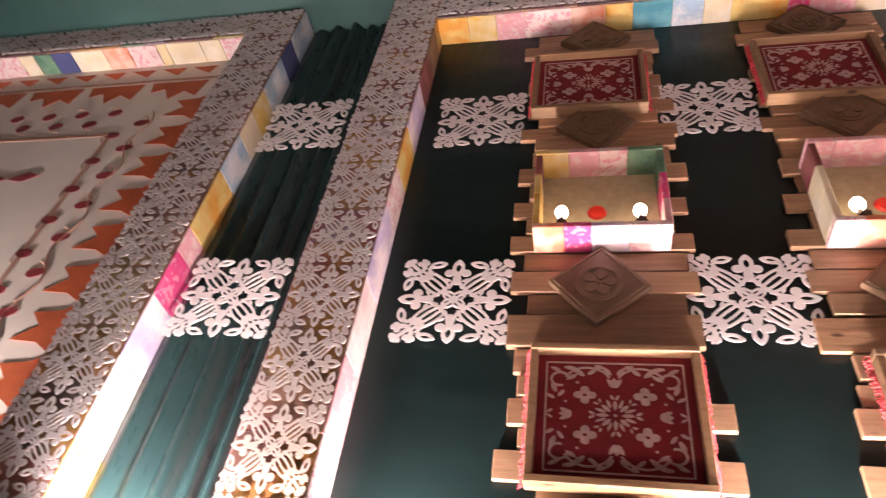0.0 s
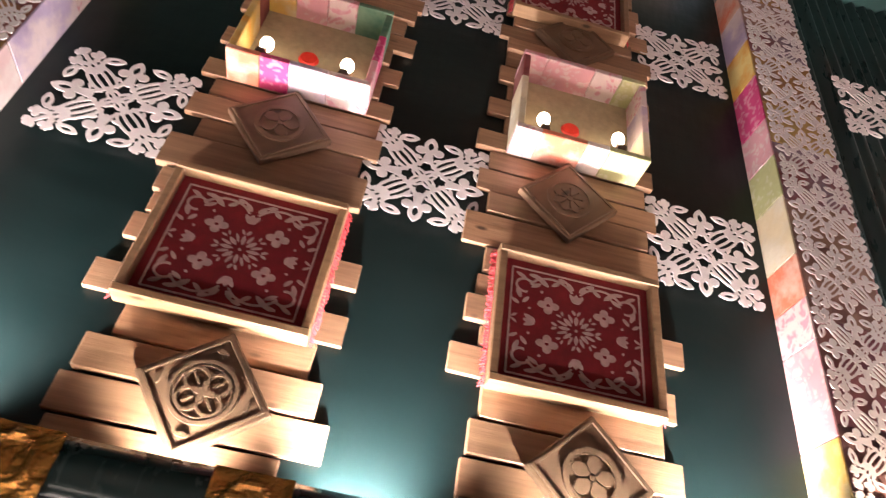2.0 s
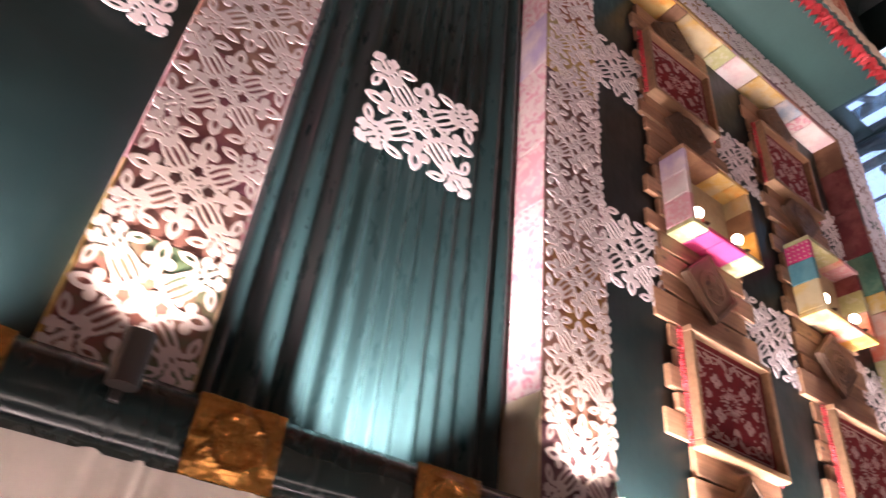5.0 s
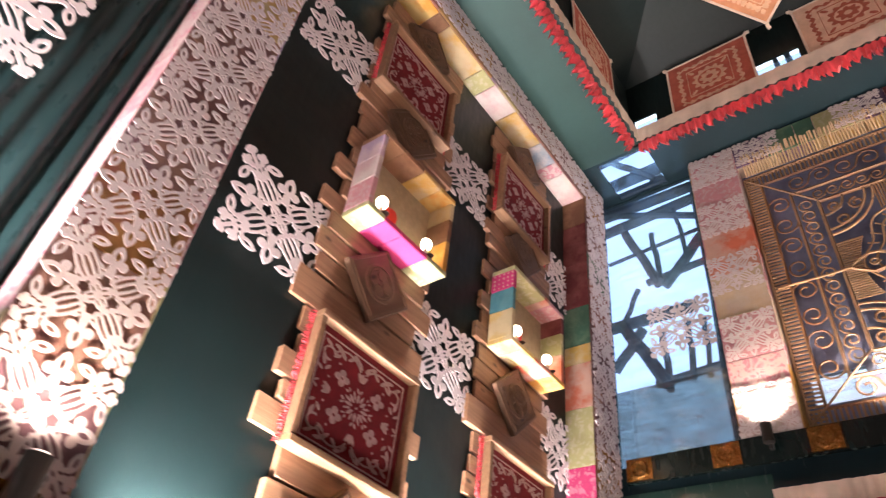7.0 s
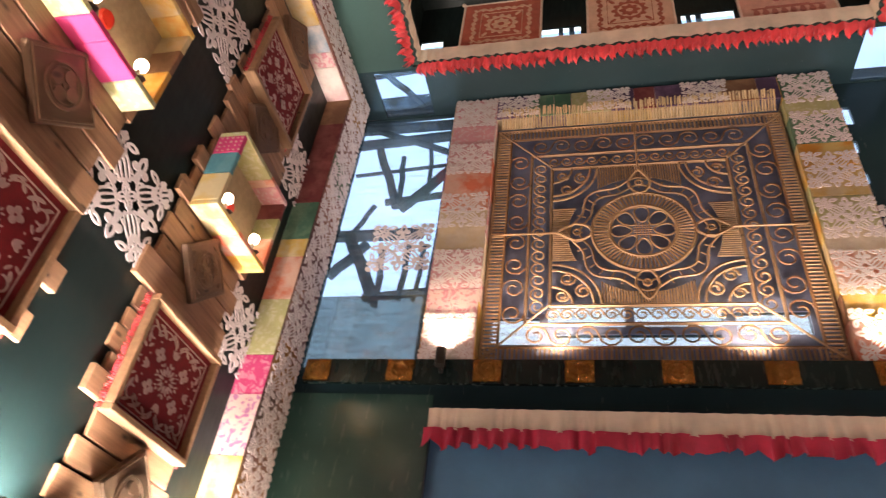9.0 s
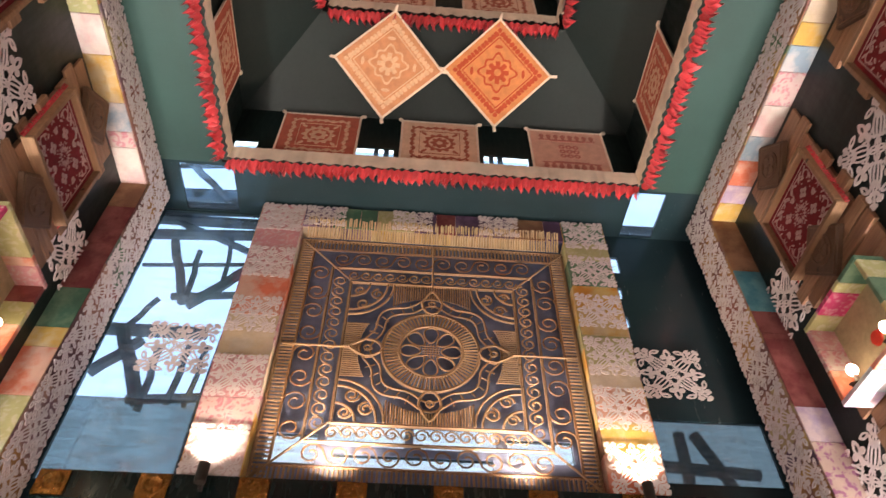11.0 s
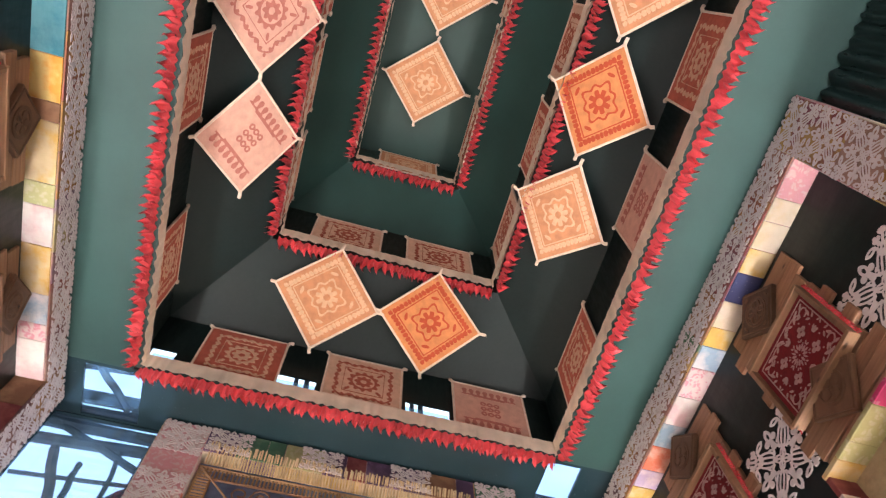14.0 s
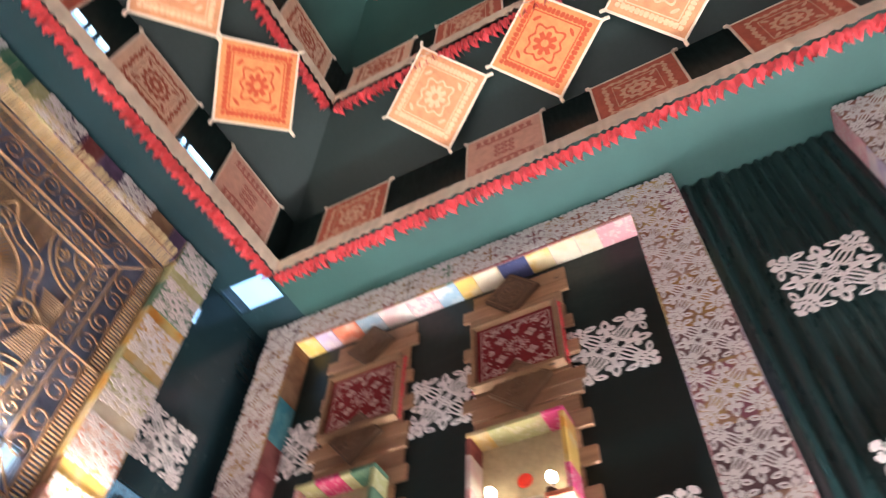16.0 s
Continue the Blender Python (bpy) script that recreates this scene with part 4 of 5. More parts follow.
def framed_textile(m, seed):
    root = thing("framed_textile", m, "deep pine frame around dark red cloth woven with cream flowers", "frame", "framed textiles")
    W, H, D, B = 0.238, 0.216, 0.056, 0.023
    part("frame_bar", box_bm(-W, W, -H, -H + B, 0, D, 0.003), FRAME_WOOD, root)
    part("frame_bar", box_bm(-W, W, H - B, H, 0, D, 0.003), FRAME_WOOD, root)
    part("frame_bar", box_bm(-W, -W + B, -H + B, H - B, 0, D - 0.002, 0.003), FRAME_WOOD, root)
    part("frame_bar", box_bm(W - B, W, -H + B, H - B, 0, D - 0.002, 0.003), FRAME_WOOD, root)
    cloth = part("red_cloth", box_bm(-W + B - 0.002, W - B + 0.002, -H + B - 0.002, H - B + 0.002, 0.002, 0.022, 0), RED_CLOTH, root, "dark red woven cloth")
    ob = link("woven_motif", CLOTH_MOTIF, None, cloth, pose(0, 0, 0.0225), "cream woven flowers and vines")
    ob.scale = (1.02, 0.90, 1)
    rg = random.Random(seed)
    for s in (-1, 1):
        lists = []
        for i in range(90):
            y = -H + 0.43 * (i + 0.5) / 90
            x0 = s * (W + 0.001)
            pts = [(x0, y, 0.02), (x0 + s * rg.uniform(0.004, 0.010), y + rg.uniform(-0.006, 0.006), 0.014), (x0 + s * rg.uniform(0.008, 0.016), y + rg.uniform(-0.010, 0.006), 0.006)]
            lists.append(tube(pts, 0.0022, 3))
        v, f = joined(lists)
        tagged(raw("wool_fringe", v, f, RED_FRINGE, root), kind="stuff")
    return root


def bulb_mesh(bm, c, r):
    bmesh.ops.create_uvsphere(bm, u_segments=12, v_segments=8, radius=r, matrix=Matrix.Translation(c) @ Matrix.Diagonal((1, 1.25, 1, 1)))


# bottom, top, left and right boards of each niche
NICHE_CLOTH = ("coral magenta lilac rose yellow pink rose green orange yellow maroon pink magenta green", "rose coral white lime pink pink rose lime cream cream maroon cream lilac rose",
               "lime dotted dotted lime brown brown yellow orange pink white lilac orange brown yellow", "yellow yellow coral orange lime lime coral pink yellow teal dotted coral lime maroon",
               "lilac sky coral pink lime magenta lime green coral rose pink yellow green lime", "rose lime cream coral yellow lime lime magenta pink white maroon magenta yellow orange",
               "lime pink rose coral cream pink rose white yellow coral pink rose pink lime", "pink rose coral lime yellow pink rose green coral rose pink lime yellow pink")


def niche(m, seed):
    rg = random.Random(seed)
    root = thing("patchwork_niche", m, "open box niche covered in patchwork cotton with a straw mat back", "niche", "lit niches")
    W, H, D, T = 0.225, 0.203, 0.125, 0.024
    part("straw_mat", box_bm(-W + T, W - T, -H + T, H - T, 0.0, 0.008, 0), MAT_STRAW, root, "woven straw mat back")
    words = iter(NICHE_CLOTH[seed % len(NICHE_CLOTH)].split())
    for y0, y1 in ((-H, -H + T), (H - T, H)):
        cuts = [-W, -W + rg.uniform(0.08, 0.14), rg.uniform(-0.05, 0.05), W - rg.uniform(0.08, 0.14), W]
        for a, b in zip(cuts, cuts[1:]):
            part("cotton_patch", box_bm(a, b - 0.001, y0, y1, 0.0, D, 0.003), COTTON[next(words)], root)
    for x0, x1 in ((-W, -W + T), (W - T, W)):
        cuts = [-H + T, -H + T + rg.uniform(0.10, 0.16), H - T - rg.uniform(0.08, 0.12), H - T]
        for a, b in zip(cuts, cuts[1:]):
            part("cotton_patch", box_bm(x0, x1, a + 0.0005, b - 0.0005, 0.0, D - 0.003, 0.003), COTTON[next(words)], root)
    bm = bmesh.new()
    bmesh.ops.create_cone(bm, cap_ends=True, segments=20, radius1=0.034, radius2=0.028, depth=0.010, matrix=Matrix.Translation((-0.01, -0.02, 0.013)))
    part("wax_seal", bm, SEAL, root, "red round wax seal")
    return root


def clay_lamp(m):
    root = thing("clay_lamp", m, "small dark clay saucer lamp with a glowing warm bulb", "lamp", "clay lamps")
    bm = bmesh.new()
    bmesh.ops.create_cone(bm, cap_ends=True, segments=18, radius1=0.014, radius2=0.029, depth=0.016, matrix=Matrix.Translation((0, 0.010, 0)) @ pose(0, 0, 0, -90))
    for v in bm.verts:
        if v.co.y > 0.015 and v.co.z > 0.024:
            v.co.z += 0.014
    part("saucer", bm, CLAY, root)
    bm = bmesh.new()
    bmesh.ops.create_cone(bm, cap_ends=True, segments=12, radius1=0.012, radius2=0.008, depth=0.050, matrix=Matrix.Translation((0, 0.041, 0)) @ pose(0, 0, 0, -90))
    part("neck", bm, EDGE, root)
    bm = bmesh.new()
    # radius widened past the bulb itself, so the shape includes its glare
    bulb_mesh(bm, (0, 0.086, 0), 0.022)
    part("bulb", bm, BULB, root, "glowing warm bulb")
    return root


def carved_tile(m, kind):
    root = thing("carved_tile", m, "brown carved square tile with a ringed flower, on pine planks", "carved tile", "carved tiles")
    part("slab", box_bm(-0.115, 0.115, -0.115, 0.115, 0, 0.026, 0.003), CARVED, root)
    link("carving", CARVES[kind % 4], None, root, pose(0, 0, 0.0262), "raised flower carving")
    return root


TILE_Z = (2.25, 3.12, 3.965, 4.62)
COLUMNS = [("A", 0.765), ("A", 1.685), ("A", 4.415), ("A", 5.325), ("C", 5.325), ("C", 4.415), ("C", 1.685), ("C", 0.765)]
master = {}
for i, (side, u) in enumerate(COLUMNS):
    plank_column(on_wall(side, u, 2.06), 40 + i)
    for z, du in ((2.647, 0.015), (4.262 if side == "A" else 4.215, -0.026 if side == "A" else 0.0)):
        m = on_wall(side, u + du + rng.uniform(-0.006, 0.006), z, 0.031) @ pose(0, 0, 0, 0, 0, rng.uniform(-0.8, 0.8))
        if "frame" not in master:
            master["frame"] = framed_textile(m, 11)
        else:
            copy_thing(master["frame"], m)
    niche(on_wall(side, u, 3.478, 0.031), 88 + i)
    for du in (-0.13, 0.13):
        m = on_wall(side, u + du, 3.300, 0.031 + 0.085)
        if "lamp" not in master:
            master["lamp"] = clay_lamp(m)
        else:
            copy_thing(master["lamp"], m)
    for k, z in enumerate(TILE_Z):
        kind = (k + i) % 4
        sg = 1 if side == "A" else -1
        m = on_wall(side, u + rng.uniform(-0.012, 0.012) + (sg * 0.055 if k == 0 else 0), z, 0.0315) @ pose(0, 0, 0, 0, 0, 45 + rng.uniform(-5, 5) + (-3 if k == 0 else 0))
        if kind not in master:
            master[kind] = carved_tile(m, kind)
        else:
            copy_thing(master[kind], m)

# ---- the painted panel beside the first bay ----
pillar("A", -1.03, -0.75, BOT, TOP, DEPTH, rng, PINK_MIX, HOT_MIX, "white orange white lilac magenta pink orange sky cream yellow sky navy sky", "broad pillar of white fretwork tiles beside a painted panel")
beam("A", XD, -1.03, SOFFIT, TOP, DEPTH, rng, PINK_MIX, "cream rose cream white rose cream green navy cream coral rose yellow cream cream rose", "top beam of white fretwork tiles over a painted panel")
panel = thing("painted_panel", on_wall("A", -2.1, BOT), "white painted cloth panel with orange leaves and maroon buds", "painted panel")
part("cloth", box_bm(-1.13, 1.07, 0, SOFFIT - BOT, 0.002, 0.012, 0), WHITE_PANEL, panel)


def motif(name, pts, material, w=0.0145):
    n = len(pts)
    v = [(x, y, w) for x, y in pts] + [(x, y, 0.0125) for x, y in pts]
    raw(name, v, [tuple(range(n))] + [(i, (i + 1) % n, n + (i + 1) % n, n + i)[::-1] for i in range(n)], material, panel)


HP = SOFFIT - BOT
PR = 1.05          # right edge of the painted field
for i in range(10):
    y = HP - 0.34 - i * 0.23
    motif("leaf", [(PR, y), (PR - 0.10, y + 0.03), (PR - 0.17, y - 0.02), (PR - 0.29, y - 0.03), (PR - 0.23, y - 0.09), (PR - 0.32, y - 0.155), (PR - 0.20, y - 0.165), (PR - 0.14, y - 0.20), (PR - 0.05, y - 0.185), (PR, y - 0.20)], ORANGE_PAINT)
for i in range(10):
    x = PR - 0.18 - i * 0.19
    motif("leaf", [(x, HP - 0.05), (x - 0.15, HP - 0.05), (x - 0.03, HP - 0.12)], ORANGE_PAINT)
    if i % 2 == 0:
        motif("leaf", [(x, HP - 0.19), (x - 0.33, HP - 0.19), (x - 0.31, HP - 0.28), (x - 0.23, HP - 0.255), (x - 0.18, HP - 0.35), (x - 0.11, HP - 0.28), (x - 0.03, HP - 0.33)], ORANGE_PAINT)
motif("painted_line", [(PR, HP - 0.155), (-1.1, HP - 0.155), (-1.1, HP - 0.175), (PR, HP - 0.175)], TAN_LINE)
motif("painted_line", [(PR - 0.56, HP - 0.62), (-1.1, HP - 0.62), (-1.1, HP - 0.645), (PR - 0.56, HP - 0.645)], TAN_LINE)
motif("painted_line", [(PR - 0.535, HP - 0.62), (PR - 0.56, HP - 0.62), (PR - 0.56, 0.1), (PR - 0.535, 0.1)], TAN_LINE)


def bud(x, y, turn):
    pts = []
    for k in range(14):
        th = 2 * math.pi * k / 14
        r = 0.030 * (1 + 0.5 * max(0, math.cos(th)) ** 3)
        pts.append((x + r * math.cos(th + turn) * 1.2, y + r * math.sin(th + turn) * 0.8))
    motif("bud", pts, MAROON)
    v, f = tube([(x + 0.05 * math.cos(turn + 0.25 * k) * (0.7 + 0.12 * k), y + 0.05 * math.sin(turn + 0.25 * k) * (0.7 + 0.12 * k), 0.013) for k in range(6)], 0.003, 4)
    raw("tendril", v, f, TAN_LINE, panel)


for i in range(10):
    bud(PR - 0.42, HP - 0.55 - i * 0.20, 0.4)
    bud(PR - 0.53, HP - 0.64 - i * 0.20, 2.8)
for i in range(8):
    bud(PR - 0.62 - i * 0.20, HP - 0.45, 1.0)
    bud(PR - 0.72 - i * 0.20, HP - 0.53, 4.0)
v, f = tube([(PR - 0.39 + 0.03 * math.sin(k * 0.9), HP - 0.45 - k * 0.05, 0.013) for k in range(42)], 0.004, 4)
raw("vine", v, f, TAN_LINE, panel)
for i in range(5):
    for s in (-1, 1):
        x, y = PR - 0.95, HP - 0.95 - i * 0.42
        motif("bud", [(x, y), (x + s * 0.10, y + 0.05), (x + s * 0.17, y + 0.02), (x + s * 0.09, y - 0.02)], MAROON)

# ---- ledges: band, foil squares, hanging cloth, lamps ----
def ruffle(name, p0, p1, drop, amp, material, parent, out, seed, down=(0, 0, -1), wave=0.05, ragged=0.0, label=""):
    """A gathered strip of cloth from p0 to p1, hanging by drop; out is the way that it bulges."""
    p0, p1, out, down = Vector(p0), Vector(p1), Vector(out), Vector(down)
    L = (p1 - p0).length
    n, rows = max(8, int(L / 0.010)), 4
    verts, faces = [], []
    for j in range(rows + 1):
        t = j / rows
        for i in range(n + 1):
            s = i / n * L
            ph = s / wave + 1.3 * noise.noise((s * 5.1, seed, 0)) + 0.25 * t * noise.noise((s * 9, seed, 3))
            w = amp * (0.25 + 0.75 * t) * (math.sin(2 * math.pi * ph) + 0.5 * noise.noise((s * 14, seed, t)))
            d = drop * t * (1 + ragged * noise.noise((s * 16, seed, 8)))
            sway = 0.35 * amp * t * math.sin(4 * math.pi * ph + 1)
            verts.append(p0.lerp(p1, i / n) + out * w + down * d + (p1 - p0).normalized() * sway)
    for j in range(rows):
        for i in range(n):
            a = j * (n + 1) + i
            faces.append((a, a + 1, a + n + 2, a + n + 1))
    return raw(name, verts, faces, material, parent, None, label, True)


def foil_square(m, size, seed):
    n = 20
    verts, faces = [], []
    for j in range(n + 1):
        for i in range(n + 1):
            x, y = (i / n - 0.5) * size, (j / n - 0.5) * size * 0.86
            r = math.hypot(x, y) / size
            z = 0.007 + 0.006 * noise.noise((x * 34, y * 34, seed)) + 0.003 * noise.noise((x * 90, y * 90, seed)) + 0.006 * math.exp(-((r - 0.3) / 0.05) ** 2)
            verts.append((x, y, max(0.002, z)))
    for j in range(n):
        for i in range(n):
            a = j * (n + 1) + i
            faces.append((a, a + 1, a + n + 2, a + n + 1))
    o = len(verts)
    verts += [(-size / 2, -size * 0.43, 0), (size / 2, -size * 0.43, 0), (size / 2, size * 0.43, 0), (-size / 2, size * 0.43, 0)]
    faces.append((o + 3, o + 2, o + 1, o))
    return tagged(raw("foil_square", verts, faces, GOLD, None, m), "crinkled gold foil square with a pressed flower, on a dark band", "ornament", "gold foil squares")


for side, wy, s in (("A", YA, 1), ("C", YC, -1)):
    verts, faces = [], []
    for i in range(121):
        x = XD + (XB - XD) * i / 120
        for k in range(9):
            bulge = 0.216 + 0.024 * math.sin(math.pi * k / 8) ** 0.7 + 0.004 * noise.noise((x * 2.7, k * 0.3, s))
            verts.append((x, wy - s * (bulge if 0 < k < 8 else 0.205), 1.925 + 0.130 * k / 8 + 0.003 * noise.noise((x * 1.9, s, 4))))
    for i in range(120):
        faces += [(i * 9 + k, i * 9 + k + 1, i * 9 + k + 10, i * 9 + k + 9) for k in range(8)] + [(i * 9 + 8, i * 9, i * 9 + 9, i * 9 + 17)]
    band = raw("band_%s" % ("north" if s > 0 else "south"), verts, faces, BAND, smooth=True)
    tagged(band, "glossy dark green vinyl band along the ledge", kind="structure")
    cl = thing("gathered_curtain", pose(2, wy - s * 0.2, 0), "off-white gathered cloth hanging below the ledge with red ruffled swags", "curtain")
    ruffle("cloth", (XD - 2, 0, 1.93), (XB - 2, 0, 1.93), 1.92, 0.045, GREY_CLOTH, cl, (0, -s, 0), 3 + s, wave=0.085)
    for i in range(16):
        x0 = XD - 2 + 0.05 + i * 0.58
        ruffle("swag", (x0, -s * 0.05, 1.825 + 0.012 * (i % 2)), (x0 + 0.57, -s * 0.05, 1.81 + 0.02 * ((i + 1) % 2)), 0.16, 0.045, RED_SWAG, cl, (0, -s, 0), i + 0.5, wave=0.075, ragged=0.3)
    for i in range(23):
        x = 2.245 - 0.42 * 12 + 0.42 * i
        if x < XB - 0.15:
            foil_square(on_wall(side, x + 0.03, 1.982, 0.241), 0.150, i + s)
    for i in range(20):
        x = -2.6 + 0.45 * i
        if x > XB - 0.2:
            break
        led = thing("led_lamp", on_wall(side, x, 1.865, 0.232), "small round warm LED lamp pinned to the cloth", "lamp", "ledge LED lamps")
        bm = bmesh.new()
        bmesh.ops.create_cone(bm, cap_ends=True, segments=14, radius1=0.007, radius2=0.005, depth=0.008, matrix=Matrix.Translation((0, 0, 0.008)))
        part("lens", bm, LED, led, "glowing lens")
        bm = bmesh.new()
        bmesh.ops.create_cone(bm, cap_ends=True, segments=14, radius1=0.009, radius2=0.009, depth=0.006, matrix=Matrix.Translation((0, 0, 0.002)))
        part("rim", bm, EDGE, led)


def uplight(m):
    root = thing("uplight", m, "small black cylindrical uplight at the foot of a pillar", "lamp", "pillar uplights")
    bm = bmesh.new()
    bmesh.ops.create_cone(bm, cap_ends=True, segments=16, radius1=0.024, radius2=0.024, depth=0.085, matrix=pose(0, 0.03, 0, 90))
    part("housing", bm, BLACK, root)
    bm = bmesh.new()
    bmesh.ops.create_cone(bm, cap_ends=True, segments=16, radius1=0.018, radius2=0.018, depth=0.003, matrix=pose(0, 0.074, 0, 90))
    part("lens", bm, LED, root, "glowing lens")
    part("bracket", box_bm(-0.008, 0.008, -0.03, 0.0, -0.045, -0.018, 0.001), BLACK, root)
    return root


first = uplight(on_wall("A", PILLARS[0], 2.02, 0.27))
for side in "AC":
    for px in PILLARS:
        if (side, px) != ("A", PILLARS[0]):
            copy_thing(first, on_wall(side, px, 2.02, 0.27))
for y in (0.93, -0.93):
    copy_thing(first, on_wall("B", y, 3.10, 0.18))

# ---- the east wall ----
pillar("B", 0.795, 1.055, 3.155, 4.985, 0.10, rng, "white rose pink cream coral rose pink rose", HOT_MIX, "orange rose cream rose coral white rose", "side of a wall frame, white fretwork tiles on pink patchwork", 5)
pillar("B", -1.055, -0.795, 3.155, 4.985, 0.10, rng, "coral yellow coral cream lime yellow orange green lime green", "coral brown yellow orange lime yellow green lime yellow", [F_BRIGHT, F_DEEP], "side of a wall frame, white fretwork tiles on yellow patchwork", 6)
beam("B", -0.795, 0.795, 4.80, 4.985, 0.10, rng, "purple green green lime purple maroon purple purple brown purple", "cream purple yellow yellow cream cream navy", "top of a wall frame, dark patchwork with spaced fretwork tiles", 0.265, 2)
sheet("lattice_backing", lambda u, v, w: wall_b(u, v, w + 0.012), -0.79, 0.79, 3.16, 4.82, LAT_WINDOWS, BLUE_FILM, "dark blue glossy film behind the cane lattice", 0.008)

LC = on_wall("B", 0.0, 3.165, 0.05)
lattice = thing("cane_lattice", LC, "large square lattice of golden cane sticks with a rosette and scrolls", "lattice panel")
LW, LH = 0.775, 1.60       # half width, height
CY = 0.755                 # height of the rosette's middle above the foot


def sticks(name, segs, r, mat=CANE, label="", sides=5):
    for p in segs:
        v, f = tube(p, r, sides)
        raw(name, v, f, mat, lattice, None, label)


def seg(a, b, w=0.0):
    return [(a[0], a[1], w), (b[0], b[1], w)]


def rect(hw, y0, y1, w):
    return [seg((-hw, y0), (hw, y0), w), seg((-hw, y1), (hw, y1), w), seg((-hw, y0), (-hw, y1), w), seg((hw, y0), (hw, y1), w)]


for hw, y0, y1, r in ((LW, 0.01, LH - 0.04, 0.010), (LW - 0.075, 0.085, LH - 0.115, 0.008), (LW - 0.20, 0.21, LH - 0.26, 0.009), (LW - 0.315, 0.31, LH - 0.37, 0.010)):
    for sgm in rect(hw, y0, y1, 0.004):
        sticks("rail", [sgm], r, CANE_DARK if r < 0.009 else CANE)
rungs = []
for i in range(74):
    y = 0.02 + (LH - 0.08) * i / 73
    for s in (-1, 1):
        rungs.append(seg((s * (LW - 0.072), y), (s * (LW - 0.004), y), 0.008))
for i in range(72):
    x = -LW + 0.02 + (2 * LW - 0.04) * i / 71
    rungs.append(seg((x, 0.014), (x, 0.08), 0.008))
    rungs.append(seg((x, LH - 0.11), (x, LH - 0.045), 0.008))
sticks("rung", rungs, 0.0058, CANE)
rg = random.Random(5)
for i in range(96):
    x = -LW + 0.02 + (2 * LW - 0.04) * i / 95
    sticks("fringe_stub", [[(x, LH - 0.03, 0.02), (x + rg.uniform(-0.006, 0.006), LH + 0.075 + rg.uniform(0, 0.03), 0.072)]], 0.0055, CANE_PALE)
for s in (-1, 1):
    sticks("corner_stay", [seg((s * LW, LH - 0.05), (s * (LW - 0.315), LH - 0.37), 0.02)], 0.006)
    sticks("corner_stay", [seg((s * LW, 0.01), (s * (LW - 0.315), 0.31), 0.02)], 0.006)
    sticks("cross_stay", [seg((s * 0.40, CY), (s * (LW - 0.02), CY), 0.018)], 0.006)
sticks("cross_stay", [seg((0, LH - 0.05), (0, CY + 0.42), 0.018)], 0.006)


def scroll(cx, cy, r, turn, flip=1, turns=1.35):
    pts = []
    for k in range(15):
        t = k / 14
        th = turn + flip * t * turns * 2 * math.pi
        rr = r * (1 - 0.72 * t)
        pts.append((cx + rr * math.cos(th), cy + rr * math.sin(th), 0.006))
    return pts


inner, outer = [], []
for i in range(13):
    y = 0.27 + (LH - 0.60) * (i + 0.5) / 13
    for s in (-1, 1):
        inner.append(scroll(s * (LW - 0.257), y, 0.042, math.pi / 2 * s, s))
for i in range(14):
    x = -0.48 + 0.96 * (i + 0.5) / 14
    inner.append(scroll(x, 0.26, 0.036, 0, 1))
    inner.append(scroll(x, LH - 0.315, 0.036, 0, -1))
for i in range(8):
    y = 0.20 + (LH - 0.44) * (i + 0.5) / 8
    for s in (-1, 1):
        outer.append(scroll(s * (LW - 0.137), y, 0.062, math.pi * (i % 2), s))
for i in range(10):
    x = -0.58 + 1.16 * (i + 0.5) / 10
    outer.append(scroll(x, 0.147, 0.058, math.pi * (i % 2), 1))
    outer.append(scroll(x, LH - 0.187, 0.058, math.pi * (i % 2), -1))
sticks("scroll", inner, 0.0050, CANE)
sticks("dark_scroll", outer, 0.0052, CANE_DARK)


def circle(r, n=40, cx=0.0, cy=CY, w=0.014, wave=0.0, k=0):
    return [(cx + (r + wave * math.cos(k * 2 * math.pi * i / n)) * math.cos(2 * math.pi * i / n), cy + (r + wave * math.cos(k * 2 * math.pi * i / n)) * math.sin(2 * math.pi * i / n), w) for i in range(n)]


def ring(name, r, th, mat=CANE, **kw):
    v, f = tube(circle(r, **kw), th, 6, True)
    return raw(name, v, f, mat, lattice)


ring("rosette_ring", 0.165, 0.010, n=48)
ring("rosette_ring", 0.250, 0.010, n=48)
sticks("ray", [seg((0.168 * math.cos(a), CY + 0.168 * math.sin(a)), (0.247 * math.cos(a), CY + 0.247 * math.sin(a)), 0.016) for a in [2 * math.pi * i / 72 for i in range(72)]], 0.0058, CANE)
ring("scalloped_ring", 0.295, 0.006, n=96, wave=0.018, k=8)
ring("scalloped_ring", 0.345, 0.006, n=96, wave=0.022, k=8)
sticks("spoke", [seg((0.297 * math.cos(a), CY + 0.297 * math.sin(a)), (0.345 * math.cos(a), CY + 0.345 * math.sin(a)), 0.012) for a in [2 * math.pi * i / 36 for i in range(36)]], 0.004)
petals = []
for i in range(8):
    a = math.pi / 4 * i
    pts = []
    for k in range(17):
        t = 2 * math.pi * k / 16
        x, y = 0.105 + 0.052 * math.cos(t), 0.036 * math.sin(t) * (1 + 0.25 * math.cos(t))
        pts.append((x * math.cos(a) - y * math.sin(a), CY + x * math.sin(a) + y * math.cos(a), 0.016))
    v, f = tube(pts, 0.005, 5)
    raw("petal", v, f, CANE, lattice)
